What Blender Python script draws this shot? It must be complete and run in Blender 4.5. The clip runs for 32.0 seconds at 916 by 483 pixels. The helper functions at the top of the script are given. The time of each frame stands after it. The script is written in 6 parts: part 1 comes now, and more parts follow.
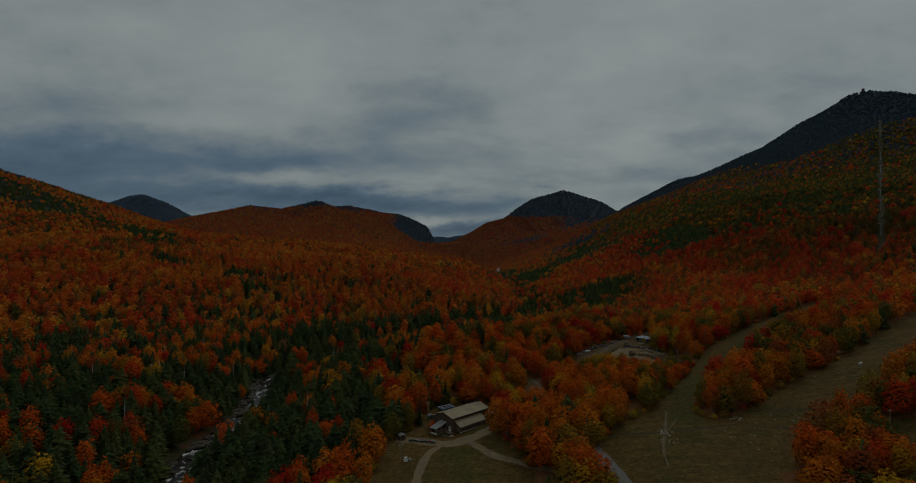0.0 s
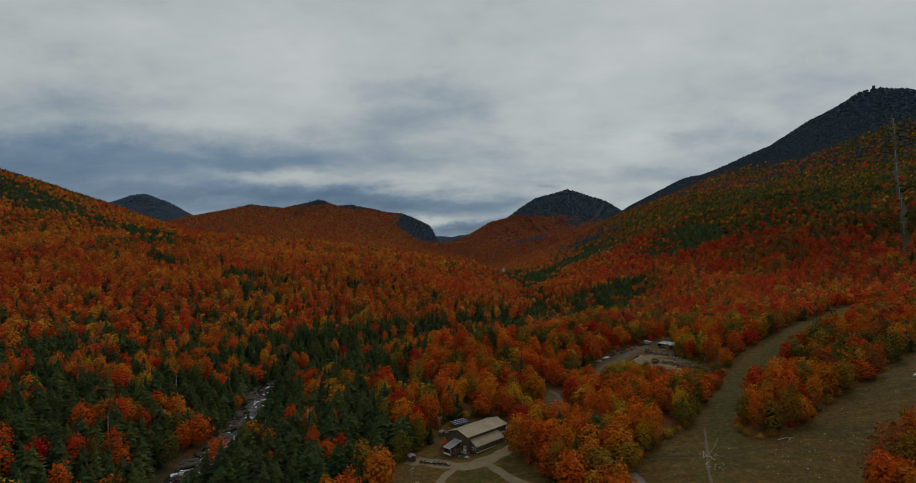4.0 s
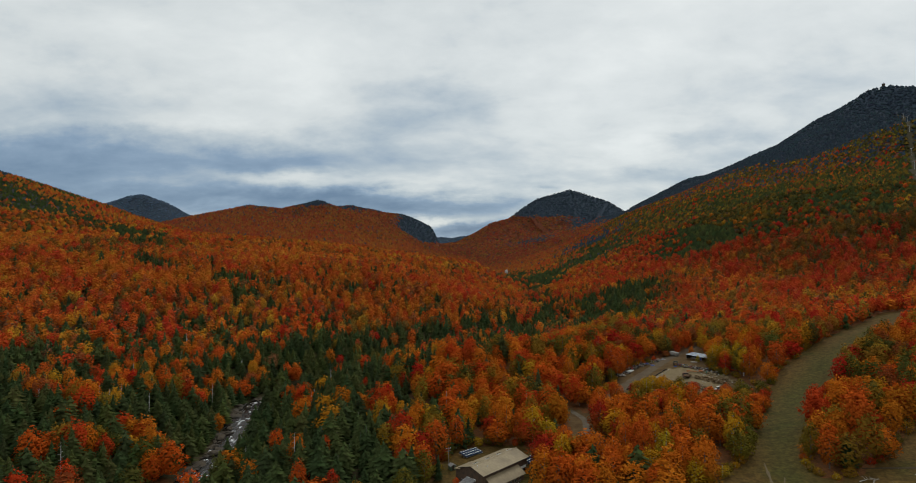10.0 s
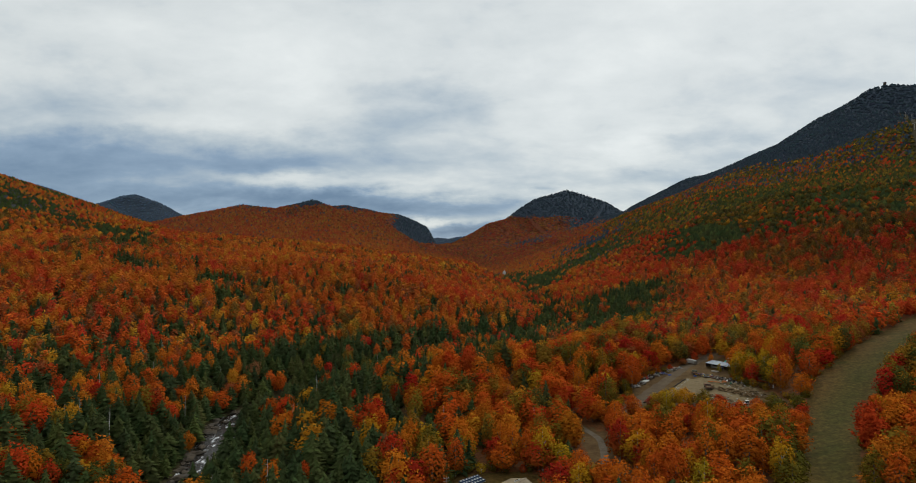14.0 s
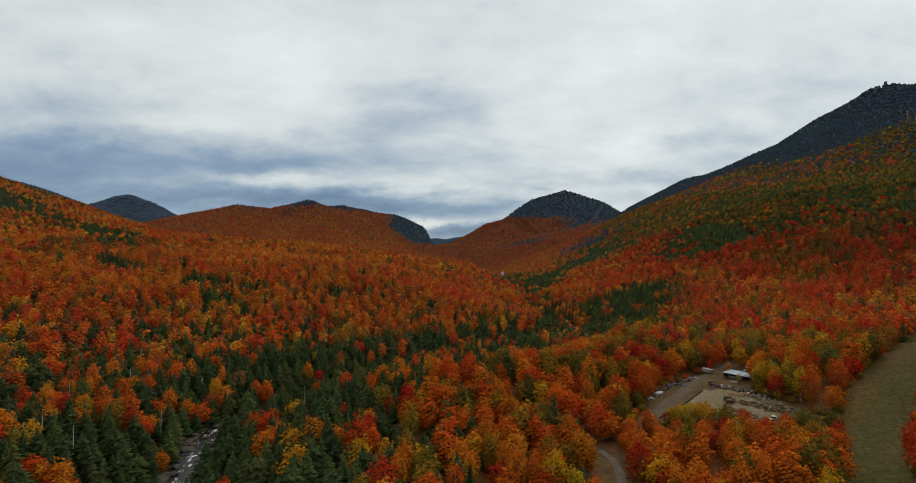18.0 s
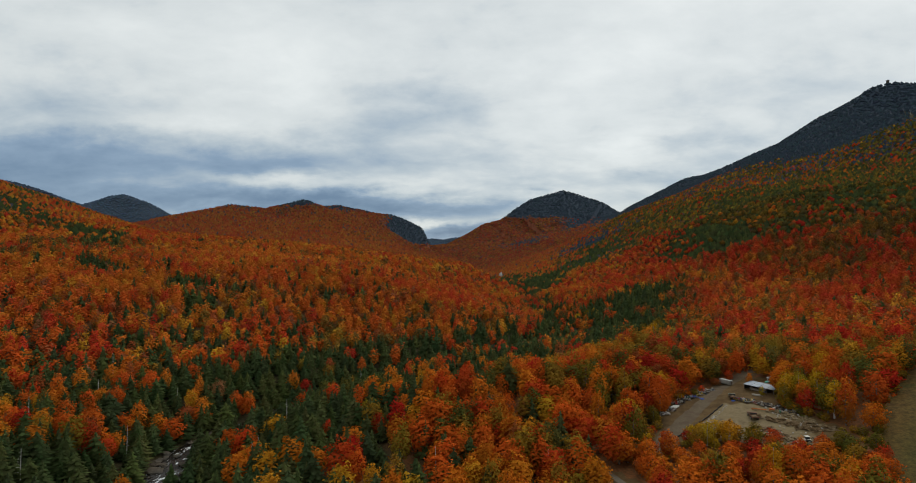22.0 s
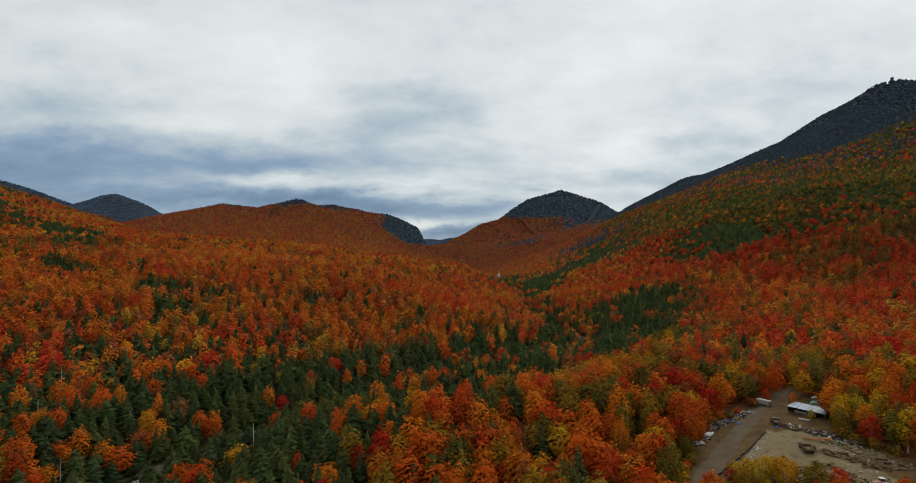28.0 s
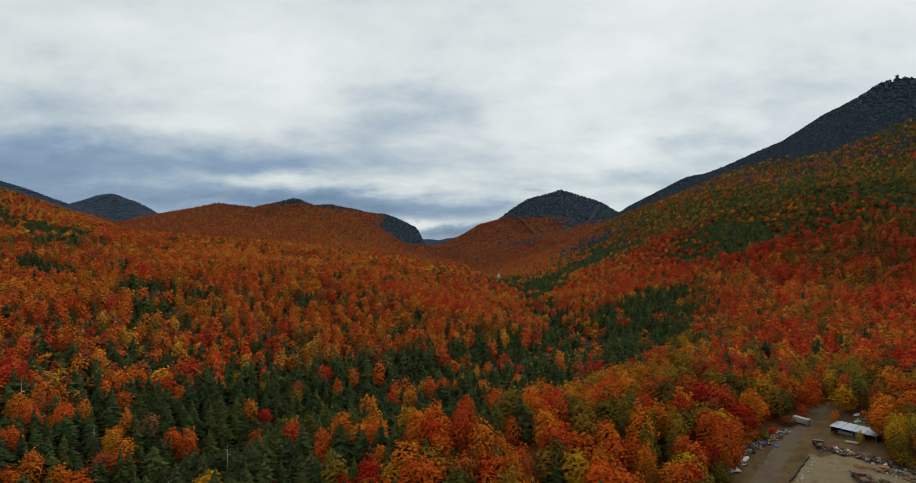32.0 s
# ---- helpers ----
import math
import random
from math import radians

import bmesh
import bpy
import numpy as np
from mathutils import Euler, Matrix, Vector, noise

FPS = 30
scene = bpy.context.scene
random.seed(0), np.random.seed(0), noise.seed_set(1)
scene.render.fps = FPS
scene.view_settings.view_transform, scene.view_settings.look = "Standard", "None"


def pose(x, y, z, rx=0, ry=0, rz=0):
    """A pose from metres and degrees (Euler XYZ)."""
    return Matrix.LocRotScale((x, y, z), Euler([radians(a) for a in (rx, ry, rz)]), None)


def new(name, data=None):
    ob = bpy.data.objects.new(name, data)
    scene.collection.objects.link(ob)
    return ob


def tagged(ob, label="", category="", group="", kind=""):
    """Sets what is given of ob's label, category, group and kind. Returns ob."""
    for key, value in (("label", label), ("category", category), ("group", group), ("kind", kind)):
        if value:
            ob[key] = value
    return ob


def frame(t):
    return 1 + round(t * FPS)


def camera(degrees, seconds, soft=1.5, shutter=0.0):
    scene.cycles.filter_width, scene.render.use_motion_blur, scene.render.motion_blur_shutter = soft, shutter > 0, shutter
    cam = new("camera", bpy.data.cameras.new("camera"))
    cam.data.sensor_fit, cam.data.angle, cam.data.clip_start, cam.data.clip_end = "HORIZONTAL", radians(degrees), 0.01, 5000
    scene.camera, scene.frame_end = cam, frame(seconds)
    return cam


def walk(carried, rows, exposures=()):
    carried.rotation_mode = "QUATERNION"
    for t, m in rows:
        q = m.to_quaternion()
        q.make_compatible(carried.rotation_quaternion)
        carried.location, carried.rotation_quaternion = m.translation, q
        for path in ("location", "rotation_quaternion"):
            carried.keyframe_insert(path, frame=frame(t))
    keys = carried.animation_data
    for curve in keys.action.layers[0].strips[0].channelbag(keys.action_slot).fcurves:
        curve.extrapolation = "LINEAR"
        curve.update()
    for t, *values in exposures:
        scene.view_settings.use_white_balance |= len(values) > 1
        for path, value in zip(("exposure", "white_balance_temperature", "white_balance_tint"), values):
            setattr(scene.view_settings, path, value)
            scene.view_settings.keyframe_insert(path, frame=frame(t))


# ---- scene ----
cam = camera(80, 32.0, soft=1.0)
PATH = [
    (0, pose(-0.00, 0.00, 80.00, 90.997, 0.000, -0.000)),
    (1, pose(-1.16, 6.08, 80.28, 90.980, 0.000, -0.014)),
    (2, pose(-2.30, 12.18, 80.33, 90.936, 0.000, -0.009)),
    (3, pose(-3.97, 17.95, 80.31, 90.945, 0.000, 0.108)),
    (6, pose(-7.45, 35.21, 80.46, 90.973, 0.000, 0.362)),
    (7, pose(-8.29, 40.68, 80.60, 90.989, 0.000, 0.311)),
    (8, pose(-8.98, 46.50, 80.74, 91.004, 0.000, 0.344)),
    (9, pose(-9.60, 52.65, 80.83, 91.038, 0.000, 0.317)),
    (10, pose(-10.01, 59.25, 80.71, 91.057, 0.000, 0.266)),
    (11, pose(-10.21, 66.60, 80.40, 91.098, 0.000, 0.185)),
    (12, pose(-10.58, 74.56, 80.07, 91.130, 0.000, 0.071)),
    (13, pose(-10.78, 81.99, 79.77, 91.147, 0.000, -0.038)),
    (14, pose(-11.17, 88.86, 79.42, 91.158, 0.000, -0.116)),
    (17, pose(-12.06, 105.38, 79.58, 91.210, 0.000, -0.331)),
    (18, pose(-12.08, 111.06, 79.83, 91.214, 0.000, -0.418)),
    (19, pose(-11.72, 117.11, 80.20, 91.230, 0.000, -0.531)),
    (20, pose(-11.67, 122.83, 80.36, 91.235, 0.000, -0.557)),
    (21, pose(-11.51, 129.13, 80.17, 91.250, 0.000, -0.637)),
    (22, pose(-11.23, 135.65, 79.99, 91.257, 0.000, -0.655)),
    (23, pose(-10.83, 141.92, 79.99, 91.258, 0.000, -0.676)),
    (24, pose(-10.47, 148.56, 80.01, 91.266, 0.000, -0.720)),
    (25, pose(-10.44, 154.86, 79.96, 91.281, 0.000, -0.824)),
    (28, pose(-10.31, 174.01, 79.86, 91.302, 0.000, -0.989)),
    (29, pose(-10.26, 180.23, 79.72, 91.302, 0.000, -1.021)),
    (30, pose(-10.35, 186.54, 79.70, 91.309, 0.000, -1.063)),
    (31, pose(-10.15, 193.26, 79.89, 91.316, 0.000, -1.086)),
    (32, pose(-10.32, 200.00, 79.80, 91.332, 0.000, -1.094)),
]
EXPOSURES = [(0, -1.7, 6300, 4), (1, -1.71, 6300, 4), (2, -1.65, 6300, 4.5), (3, -1.27, 6380, 6.5), (3.5, -1, 6420, 8), (5.5, -0.04, 6500, 10), (6, -0.03, 6500, 10), (7, 0.13, 6500, 10), (8, 0.15, 6500, 10), (9, 0.04, 6500, 10), (10, -0.07, 6500, 10), (14, -0.05, 6500, 10), (20, -0.05, 6500, 10), (25, -0.02, 6500, 10), (32, -0.01, 6500, 10)]
walk(cam, PATH, EXPOSURES)

# ---- overcast sky and a veiled sun ----
SUN_TURN, SUN_RISE = radians(35), radians(48)
world = bpy.data.worlds.new("overcast_sky")
scene.world = world
world.use_nodes = True
wt = world.node_tree
wt.nodes.clear()


def wn(kind, **inputs):
    n = wt.nodes.new(kind)
    for k, v in inputs.items():
        n.inputs[k.replace("_", " ")].default_value = v
    return n


def wmath(op, a, b=None, c=None):
    n = wt.nodes.new("ShaderNodeMath")
    n.operation = op
    for i, v in enumerate((a, b, c)):
        if v is None:
            continue
        if isinstance(v, (int, float)):
            n.inputs[i].default_value = v
        else:
            wt.links.new(v, n.inputs[i])
    return n.outputs[0]


def wramp(source, stops):
    n = wt.nodes.new("ShaderNodeValToRGB")
    e = n.color_ramp.elements
    while len(e) < len(stops):
        e.new(0.5)
    for el, (p, c) in zip(e, stops):
        el.position, el.color = p, (*c, 1)
    wt.links.new(source, n.inputs[0])
    return n.outputs[0]


def wmix(fac, a, b, blend="MIX"):
    n = wt.nodes.new("ShaderNodeMix")
    n.data_type, n.blend_type = "RGBA", blend
    for i, v in ((0, fac), (6, a), (7, b)):
        if isinstance(v, (int, float)):
            n.inputs[i].default_value = v
        elif isinstance(v, tuple):
            n.inputs[i].default_value = (*v, 1)
        else:
            wt.links.new(v, n.inputs[i])
    return n.outputs[2]


sky = wt.nodes.new("ShaderNodeTexSky")
sky.sky_type, sky.sun_disc = "NISHITA", False
sky.sun_elevation, sky.sun_rotation = SUN_RISE, SUN_TURN
coords = wt.nodes.new("ShaderNodeTexCoord")
split = wt.nodes.new("ShaderNodeSeparateXYZ")
wt.links.new(coords.outputs["Generated"], split.inputs[0])
dx, dy, dz = split.outputs
# the cloud deck is a flat sheet far above, so its billows shrink and flatten to the skyline
lift = wmath("ADD", wmath("MAXIMUM", dz, 0.0), 0.26)
deck = wt.nodes.new("ShaderNodeCombineXYZ")
wt.links.new(wmath("DIVIDE", dx, lift), deck.inputs[0])
wt.links.new(wmath("DIVIDE", dy, lift), deck.inputs[1])


def wnoise(scale, detail, offset, stretch=(1, 1, 1), distortion=0.0):
    m = wt.nodes.new("ShaderNodeMapping")
    m.inputs["Location"].default_value = offset
    m.inputs["Scale"].default_value = stretch
    wt.links.new(deck.outputs[0], m.inputs[0])
    n = wn("ShaderNodeTexNoise", Scale=scale, Detail=detail, Roughness=0.55, Distortion=distortion)
    wt.links.new(m.outputs[0], n.inputs["Vector"])
    return n.outputs["Fac"]


billow = wnoise(0.8, 6, (3.1, 1.7, 0), (0.8, 0.95, 1), 0.2)
streak = wnoise(1.7, 6, (7.3, 2.2, 0), (0.8, 1.0, 1), 0.3)
puff = wnoise(5.0, 7, (1.3, 5.2, 0), (0.8, 1.0, 1), 0.3)
cloud = wmath("ADD", wmath("ADD", wmath("MULTIPLY", billow, 0.44), wmath("MULTIPLY", streak, 0.34)), wmath("MULTIPLY", puff, 0.21))
high = wramp(dz, [(0.0, (0, 0, 0)), (0.06, (0.22, 0.22, 0.22)), (0.16, (0.62, 0.62, 0.62)), (0.34, (1, 1, 1))])
# the banks of cloud that hang over the head of the valley: bearing, rise, half width, half height, how much thinner or thicker
ahead = wmath("MAXIMUM", dy, 0.05)
side, rise = wmath("DIVIDE", dx, ahead), wmath("DIVIDE", dz, ahead)
pair = wt.nodes.new("ShaderNodeCombineXYZ")
wt.links.new(side, pair.inputs[0]), wt.links.new(rise, pair.inputs[1])


def wisp(scale, detail, stretch, offset):
    m = wt.nodes.new("ShaderNodeMapping")
    m.inputs["Location"].default_value, m.inputs["Scale"].default_value = offset, stretch
    wt.links.new(pair.outputs[0], m.inputs[0])
    n = wn("ShaderNodeTexNoise", Scale=scale, Detail=detail, Roughness=0.6)
    wt.links.new(m.outputs[0], n.inputs["Vector"])
    return wmath("SUBTRACT", n.outputs["Fac"], 0.5)


lay = wisp(7.0, 7, (1, 3.2, 1), (0.4, 2.0, 0))
curl = wisp(13.0, 6, (1, 1.9, 1), (3.4, 1.0, 0))
side_w = wmath("ADD", side, wmath("MULTIPLY", lay, 0.22))
rise_w = wmath("ADD", rise, wmath("ADD", wmath("MULTIPLY", lay, 0.035), wmath("MULTIPLY", curl, 0.035)))
BANKS = ((-0.70, 0.166, 0.40, 0.056, -0.145), (-0.38, 0.170, 0.20, 0.030, -0.085), (-0.62, 0.240, 0.30, 0.018, 0.060), (-0.60, 0.106, 0.30, 0.022, -0.070),
         (-0.36, 0.140, 0.085, 0.0100, 0.110), (-0.22, 0.132, 0.17, 0.0150, 0.110), (-0.06, 0.116, 0.12, 0.018, 0.070), (-0.26, 0.098, 0.23, 0.018, -0.170),
         (-0.06, 0.080, 0.14, 0.015, -0.140), (-0.045, 0.055, 0.05, 0.0060, 0.170), (0.03, 0.042, 0.075, 0.012, -0.250), (0.33, 0.208, 0.075, 0.040, 0.150),
         (0.14, 0.108, 0.08, 0.014, 0.090), (-0.08, 0.262, 0.16, 0.060, -0.100), (0.47, 0.180, 0.15, 0.045, -0.110), (0.165, 0.116, 0.030, 0.007, -0.120),
         (0.30, 0.138, 0.16, 0.016, -0.080), (-0.50, 0.36, 0.34, 0.07, 0.050), (0.10, 0.40, 0.30, 0.07, 0.040), (0.75, 0.33, 0.25, 0.06, -0.060))
banks = wmath("MULTIPLY", curl, 0.10)
for cu, cv, ru, rv, deep in BANKS:
    a, b = wmath("DIVIDE", wmath("SUBTRACT", side_w, cu), ru), wmath("DIVIDE", wmath("SUBTRACT", rise_w, cv), rv)
    off = wmath("ADD", wmath("MULTIPLY", a, a), wmath("MULTIPLY", b, b))
    banks = wmath("ADD", banks, wmath("MULTIPLY", wmath("EXPONENT", wmath("MULTIPLY", off, -1.0)), deep))
banks = wmath("MULTIPLY", banks, wmath("MINIMUM", wmath("MAXIMUM", wmath("MULTIPLY", dy, 4.0), 0.0), 1.0))
west = wmath("MULTIPLY", wmath("MULTIPLY", wmath("MINIMUM", wmath("ADD", dx, 0.08), 0.13), 0.5), wmath("SUBTRACT", 1.0, high))
body = wmath("ADD", wmath("ADD", wmath("ADD", wmath("ADD", cloud, 0.022), west), wmath("MULTIPLY", high, 0.14)), banks)
colour = wramp(body, [(0.26, (0.100, 0.165, 0.255)), (0.40, (0.196, 0.275, 0.370)), (0.50, (0.350, 0.412, 0.455)), (0.62, (0.535, 0.572, 0.572)), (0.82, (0.70, 0.728, 0.712))])
veil = wmix(0.93, wmix(0.10, (0.0, 0.0, 0.0), sky.outputs[0]), colour)
bg = wn("ShaderNodeBackground", Strength=1.3)
wt.links.new(veil, bg.inputs["Color"])
out = wt.nodes.new("ShaderNodeOutputWorld")
wt.links.new(bg.outputs[0], out.inputs[0])

sun = new("sun", bpy.data.lights.new("sun", "SUN"))
sun.data.energy, sun.data.angle, sun.data.color = 1.1, radians(25), (1.0, 0.96, 0.9)
sun.matrix_world = Matrix.Rotation(-SUN_TURN, 4, "Z") @ Matrix.Rotation(radians(90) - SUN_RISE, 4, "X").inverted()

# ---- materials ----
def material(name):
    m = bpy.data.materials.new(name)
    m.use_nodes = True
    nt = m.node_tree
    bsdf = nt.nodes["Principled BSDF"]
    bsdf.inputs["Specular IOR Level"].default_value = 0.25
    return m, nt, bsdf


def node(nt, kind, **inputs):
    n = nt.nodes.new(kind)
    for k, v in inputs.items():
        n.inputs[k.replace("_", " ")].default_value = v
    return n


def ramp(nt, source, stops, constant=False):
    n = nt.nodes.new("ShaderNodeValToRGB")
    if constant:
        n.color_ramp.interpolation = "CONSTANT"
    e = n.color_ramp.elements
    while len(e) < len(stops):
        e.new(0.5)
    for el, (p, c) in zip(e, stops):
        el.position, el.color = p, (*c, 1)
    nt.links.new(source, n.inputs[0])
    return n.outputs[0]


def mix(nt, fac, a, b, blend="MIX"):
    n = nt.nodes.new("ShaderNodeMix")
    n.data_type, n.blend_type = "RGBA", blend
    for i, v in ((0, fac), (6, a), (7, b)):
        if isinstance(v, (int, float)):
            n.inputs[i].default_value = v
        elif isinstance(v, tuple):
            n.inputs[i].default_value = (*v, 1)
        else:
            nt.links.new(v, n.inputs[i])
    return n.outputs[2]


def place(nt):
    """Position in metres on the thing itself."""
    return nt.nodes.new("ShaderNodeTexCoord").outputs["Object"]


def grain(nt, scale, detail=4.0, rough_=0.6, stretch=None, vector=None):
    n = node(nt, "ShaderNodeTexNoise", Scale=scale, Detail=detail, Roughness=rough_)
    v = vector or place(nt)
    if stretch:
        m = nt.nodes.new("ShaderNodeMapping")
        m.inputs["Scale"].default_value = stretch
        nt.links.new(v, m.inputs[0])
        v = m.outputs[0]
    nt.links.new(v, n.inputs["Vector"])
    return n.outputs["Fac"]


def relief(nt, bsdf, source, strength, distance):
    b = node(nt, "ShaderNodeBump", Strength=strength, Distance=distance)
    nt.links.new(source, b.inputs["Height"])
    nt.links.new(b.outputs[0], bsdf.inputs["Normal"])


def surface(name, dark, light, scale=3.0, rough_=0.8, metal=0.0, bump=0.3, depth=0.02, stretch=None, stain=None):
    """A worn plain surface: fine grain, larger stains, a little relief."""
    m, nt, bsdf = material(name)
    fine = grain(nt, scale, 5, 0.65, stretch)
    col = ramp(nt, fine, [(0.3, dark), (0.7, light)])
    if stain:
        blot = ramp(nt, grain(nt, scale * 0.13, 4), [(0.45, (0, 0, 0)), (0.65, (1, 1, 1))])
        col = mix(nt, blot, col, stain)
    nt.links.new(col, bsdf.inputs["Base Color"])
    bsdf.inputs["Roughness"].default_value, bsdf.inputs["Metallic"].default_value = rough_, metal
    relief(nt, bsdf, fine, bump, depth)
    return m


def leafy(name, stops=None, through_light=0.26, late_green=True):
    """Foliage: the colour of each tree comes with its mesh, or from a range of hues per tree; each spray differs a little."""
    m, nt, bsdf = material(name)
    nt.nodes.remove(bsdf)
    if stops:
        info = nt.nodes.new("ShaderNodeObjectInfo")
        base = ramp(nt, info.outputs["Random"], stops)
        if late_green:
            # leaves turn from the top down: the lower boughs of many trees are still olive
            h = nt.nodes.new("ShaderNodeSeparateXYZ")
            nt.links.new(nt.nodes.new("ShaderNodeTexCoord").outputs["Object"], h.inputs[0])
            low = ramp(nt, h.outputs[2], [(0.25, (1, 1, 1)), (0.75, (0, 0, 0))])
            some = nt.nodes.new("ShaderNodeTexNoise")
            some.noise_dimensions = "1D"
            some.inputs["Scale"].default_value = 37.0
            nt.links.new(info.outputs["Random"], some.inputs["W"])
            share = ramp(nt, some.outputs["Fac"], [(0.35, (0, 0, 0)), (0.7, (0.75, 0.75, 0.75))])
            base = mix(nt, mix(nt, 1.0, low, share, "MULTIPLY"), base, (0.20, 0.155, 0.018))
    else:
        at = nt.nodes.new("ShaderNodeAttribute")
        at.attribute_name = "tint"
        base = at.outputs["Color"]
    geo = nt.nodes.new("ShaderNodeNewGeometry")
    vary = ramp(nt, geo.outputs["Random Per Island"], [(0.0, (0.76, 0.70, 0.74)), (0.4, (1, 1, 1)), (0.8, (1.04, 1.10, 1.03)), (1.0, (1.08, 1.28, 1.10))])
    col = mix(nt, 1.0, base, vary, "MULTIPLY")
    d, t = nt.nodes.new("ShaderNodeBsdfDiffuse"), nt.nodes.new("ShaderNodeBsdfTranslucent")
    nt.links.new(col, d.inputs[0]), nt.links.new(col, t.inputs[0])
    s = nt.nodes.new("ShaderNodeMixShader")
    s.inputs[0].default_value = through_light
    nt.links.new(d.outputs[0], s.inputs[1]), nt.links.new(t.outputs[0], s.inputs[2])
    nt.links.new(s.outputs[0], nt.nodes["Material Output"].inputs[0])
    return m


M_LEAF = leafy("autumn_leaves", through_light=0.32)
M_RED = leafy("red_maple_leaves", [(0.0, (0.31, 0.021, 0.012)), (0.5, (0.42, 0.040, 0.013)), (1.0, (0.46, 0.076, 0.013))])
M_ORANGE = leafy("orange_maple_leaves", [(0.0, (0.42, 0.066, 0.012)), (0.5, (0.51, 0.100, 0.012)), (1.0, (0.52, 0.160, 0.013))])
M_YELLOW = leafy("yellow_birch_leaves", [(0.0, (0.46, 0.19, 0.012)), (0.5, (0.46, 0.255, 0.014)), (1.0, (0.34, 0.235, 0.018))])
M_OLIVE = leafy("green_turning_leaves", [(0.0, (0.085, 0.082, 0.016)), (0.5, (0.17, 0.115, 0.016)), (1.0, (0.32, 0.15, 0.016))])
M_NEEDLE = leafy("spruce_needles", [(0.0, (0.042, 0.064, 0.026)), (0.5, (0.056, 0.080, 0.030)), (1.0, (0.088, 0.104, 0.034))], 0.16, False)
M_BARK = surface("grey_bark", (0.10, 0.085, 0.07), (0.24, 0.21, 0.18), 6, 0.9, stretch=(1, 1, 0.2))
M_BIRCH = surface("pale_birch_bark", (0.35, 0.33, 0.30), (0.62, 0.60, 0.56), 5, 0.8, stretch=(0.3, 0.3, 2))


def ground_material():
    m, nt, bsdf = material("valley_ground")
    p = nt.nodes.new("ShaderNodeNewGeometry").outputs["Position"]
    at = nt.nodes.new("ShaderNodeAttribute")
    at.attribute_name = "cover"
    s = nt.nodes.new("ShaderNodeSeparateColor")
    nt.links.new(at.outputs["Color"], s.inputs[0])
    fine, broad, mid = grain(nt, 0.9, 6, 0.7, vector=p), grain(nt, 0.035, 5, 0.6, vector=p), grain(nt, 0.17, 5, 0.6, vector=p)
    def edge(source):
        a = nt.nodes.new("ShaderNodeMath")
        a.operation = "MULTIPLY_ADD"
        nt.links.new(mid, a.inputs[0])
        a.inputs[1].default_value = 0.9
        nt.links.new(source, a.inputs[2])
        return ramp(nt, a.outputs[0], [(0.78, (0, 0, 0)), (1.02, (1, 1, 1))])

    litter = ramp(nt, fine, [(0.3, (0.07, 0.035, 0.016)), (0.55, (0.15, 0.062, 0.022)), (0.75, (0.24, 0.09, 0.026))])
    at2 = nt.nodes.new("ShaderNodeAttribute")
    at2.attribute_name = "woods"
    s2 = nt.nodes.new("ShaderNodeSeparateColor")
    nt.links.new(at2.outputs["Color"], s2.inputs[0])
    # mown autumn grass: brown and olive, streaked along the slope, greener where it stays wet
    turned = nt.nodes.new("ShaderNodeMapping")
    turned.inputs["Rotation"].default_value = (0, 0, radians(-38))
    turned.inputs["Scale"].default_value = (0.22, 1.0, 1.0)
    nt.links.new(p, turned.inputs[0])
    streaks = grain(nt, 0.30, 5, 0.65, vector=turned.outputs[0])
    grass = mix(nt, ramp(nt, broad, [(0.4, (0, 0, 0)), (0.6, (1, 1, 1))]), (0.096, 0.055, 0.016), (0.055, 0.047, 0.011))
    grass = mix(nt, ramp(nt, streaks, [(0.42, (0, 0, 0)), (0.66, (1, 1, 1))]), grass, (0.112, 0.070, 0.021))
    grass = mix(nt, ramp(nt, mid, [(0.45, (0, 0, 0)), (0.68, (0.7, 0.7, 0.7))]), grass, (0.080, 0.045, 0.013))
    grass = mix(nt, mix(nt, 1.0, s2.outputs[2], (0.62, 0.62, 0.62), "MULTIPLY"), grass, (0.044, 0.051, 0.011))
    tuft = grain(nt, 0.42, 5, 0.75, vector=p)
    grass = mix(nt, 1.0, grass, ramp(nt, tuft, [(0.32, (0.62, 0.64, 0.62)), (0.5, (1, 1, 1)), (0.66, (1.38, 1.30, 1.20))]), "MULTIPLY")
    grass = mix(nt, 0.95, grass, ramp(nt, fine, [(0.25, (0.38, 0.40, 0.34)), (0.75, (1.45, 1.42, 1.36))]), "MULTIPLY")
    dirt = ramp(nt, mid, [(0.3, (0.070, 0.041, 0.016)), (0.7, (0.132, 0.083, 0.035))])
    sand = ramp(nt, mid, [(0.3, (0.088, 0.060, 0.030)), (0.45, (0.165, 0.122, 0.065)), (0.6, (0.20, 0.152, 0.083)), (0.75, (0.13, 0.097, 0.055))])
    dirt = mix(nt, edge(s.outputs[2]), dirt, sand)
    dirt = mix(nt, 0.7, dirt, ramp(nt, fine, [(0.25, (0.6, 0.6, 0.6)), (0.75, (1.25, 1.25, 1.25))]), "MULTIPLY")
    spruce_share = s2.outputs[1]
    # woods too far off to tell the crowns apart
    cells = node(nt, "ShaderNodeTexVoronoi", Scale=0.075)
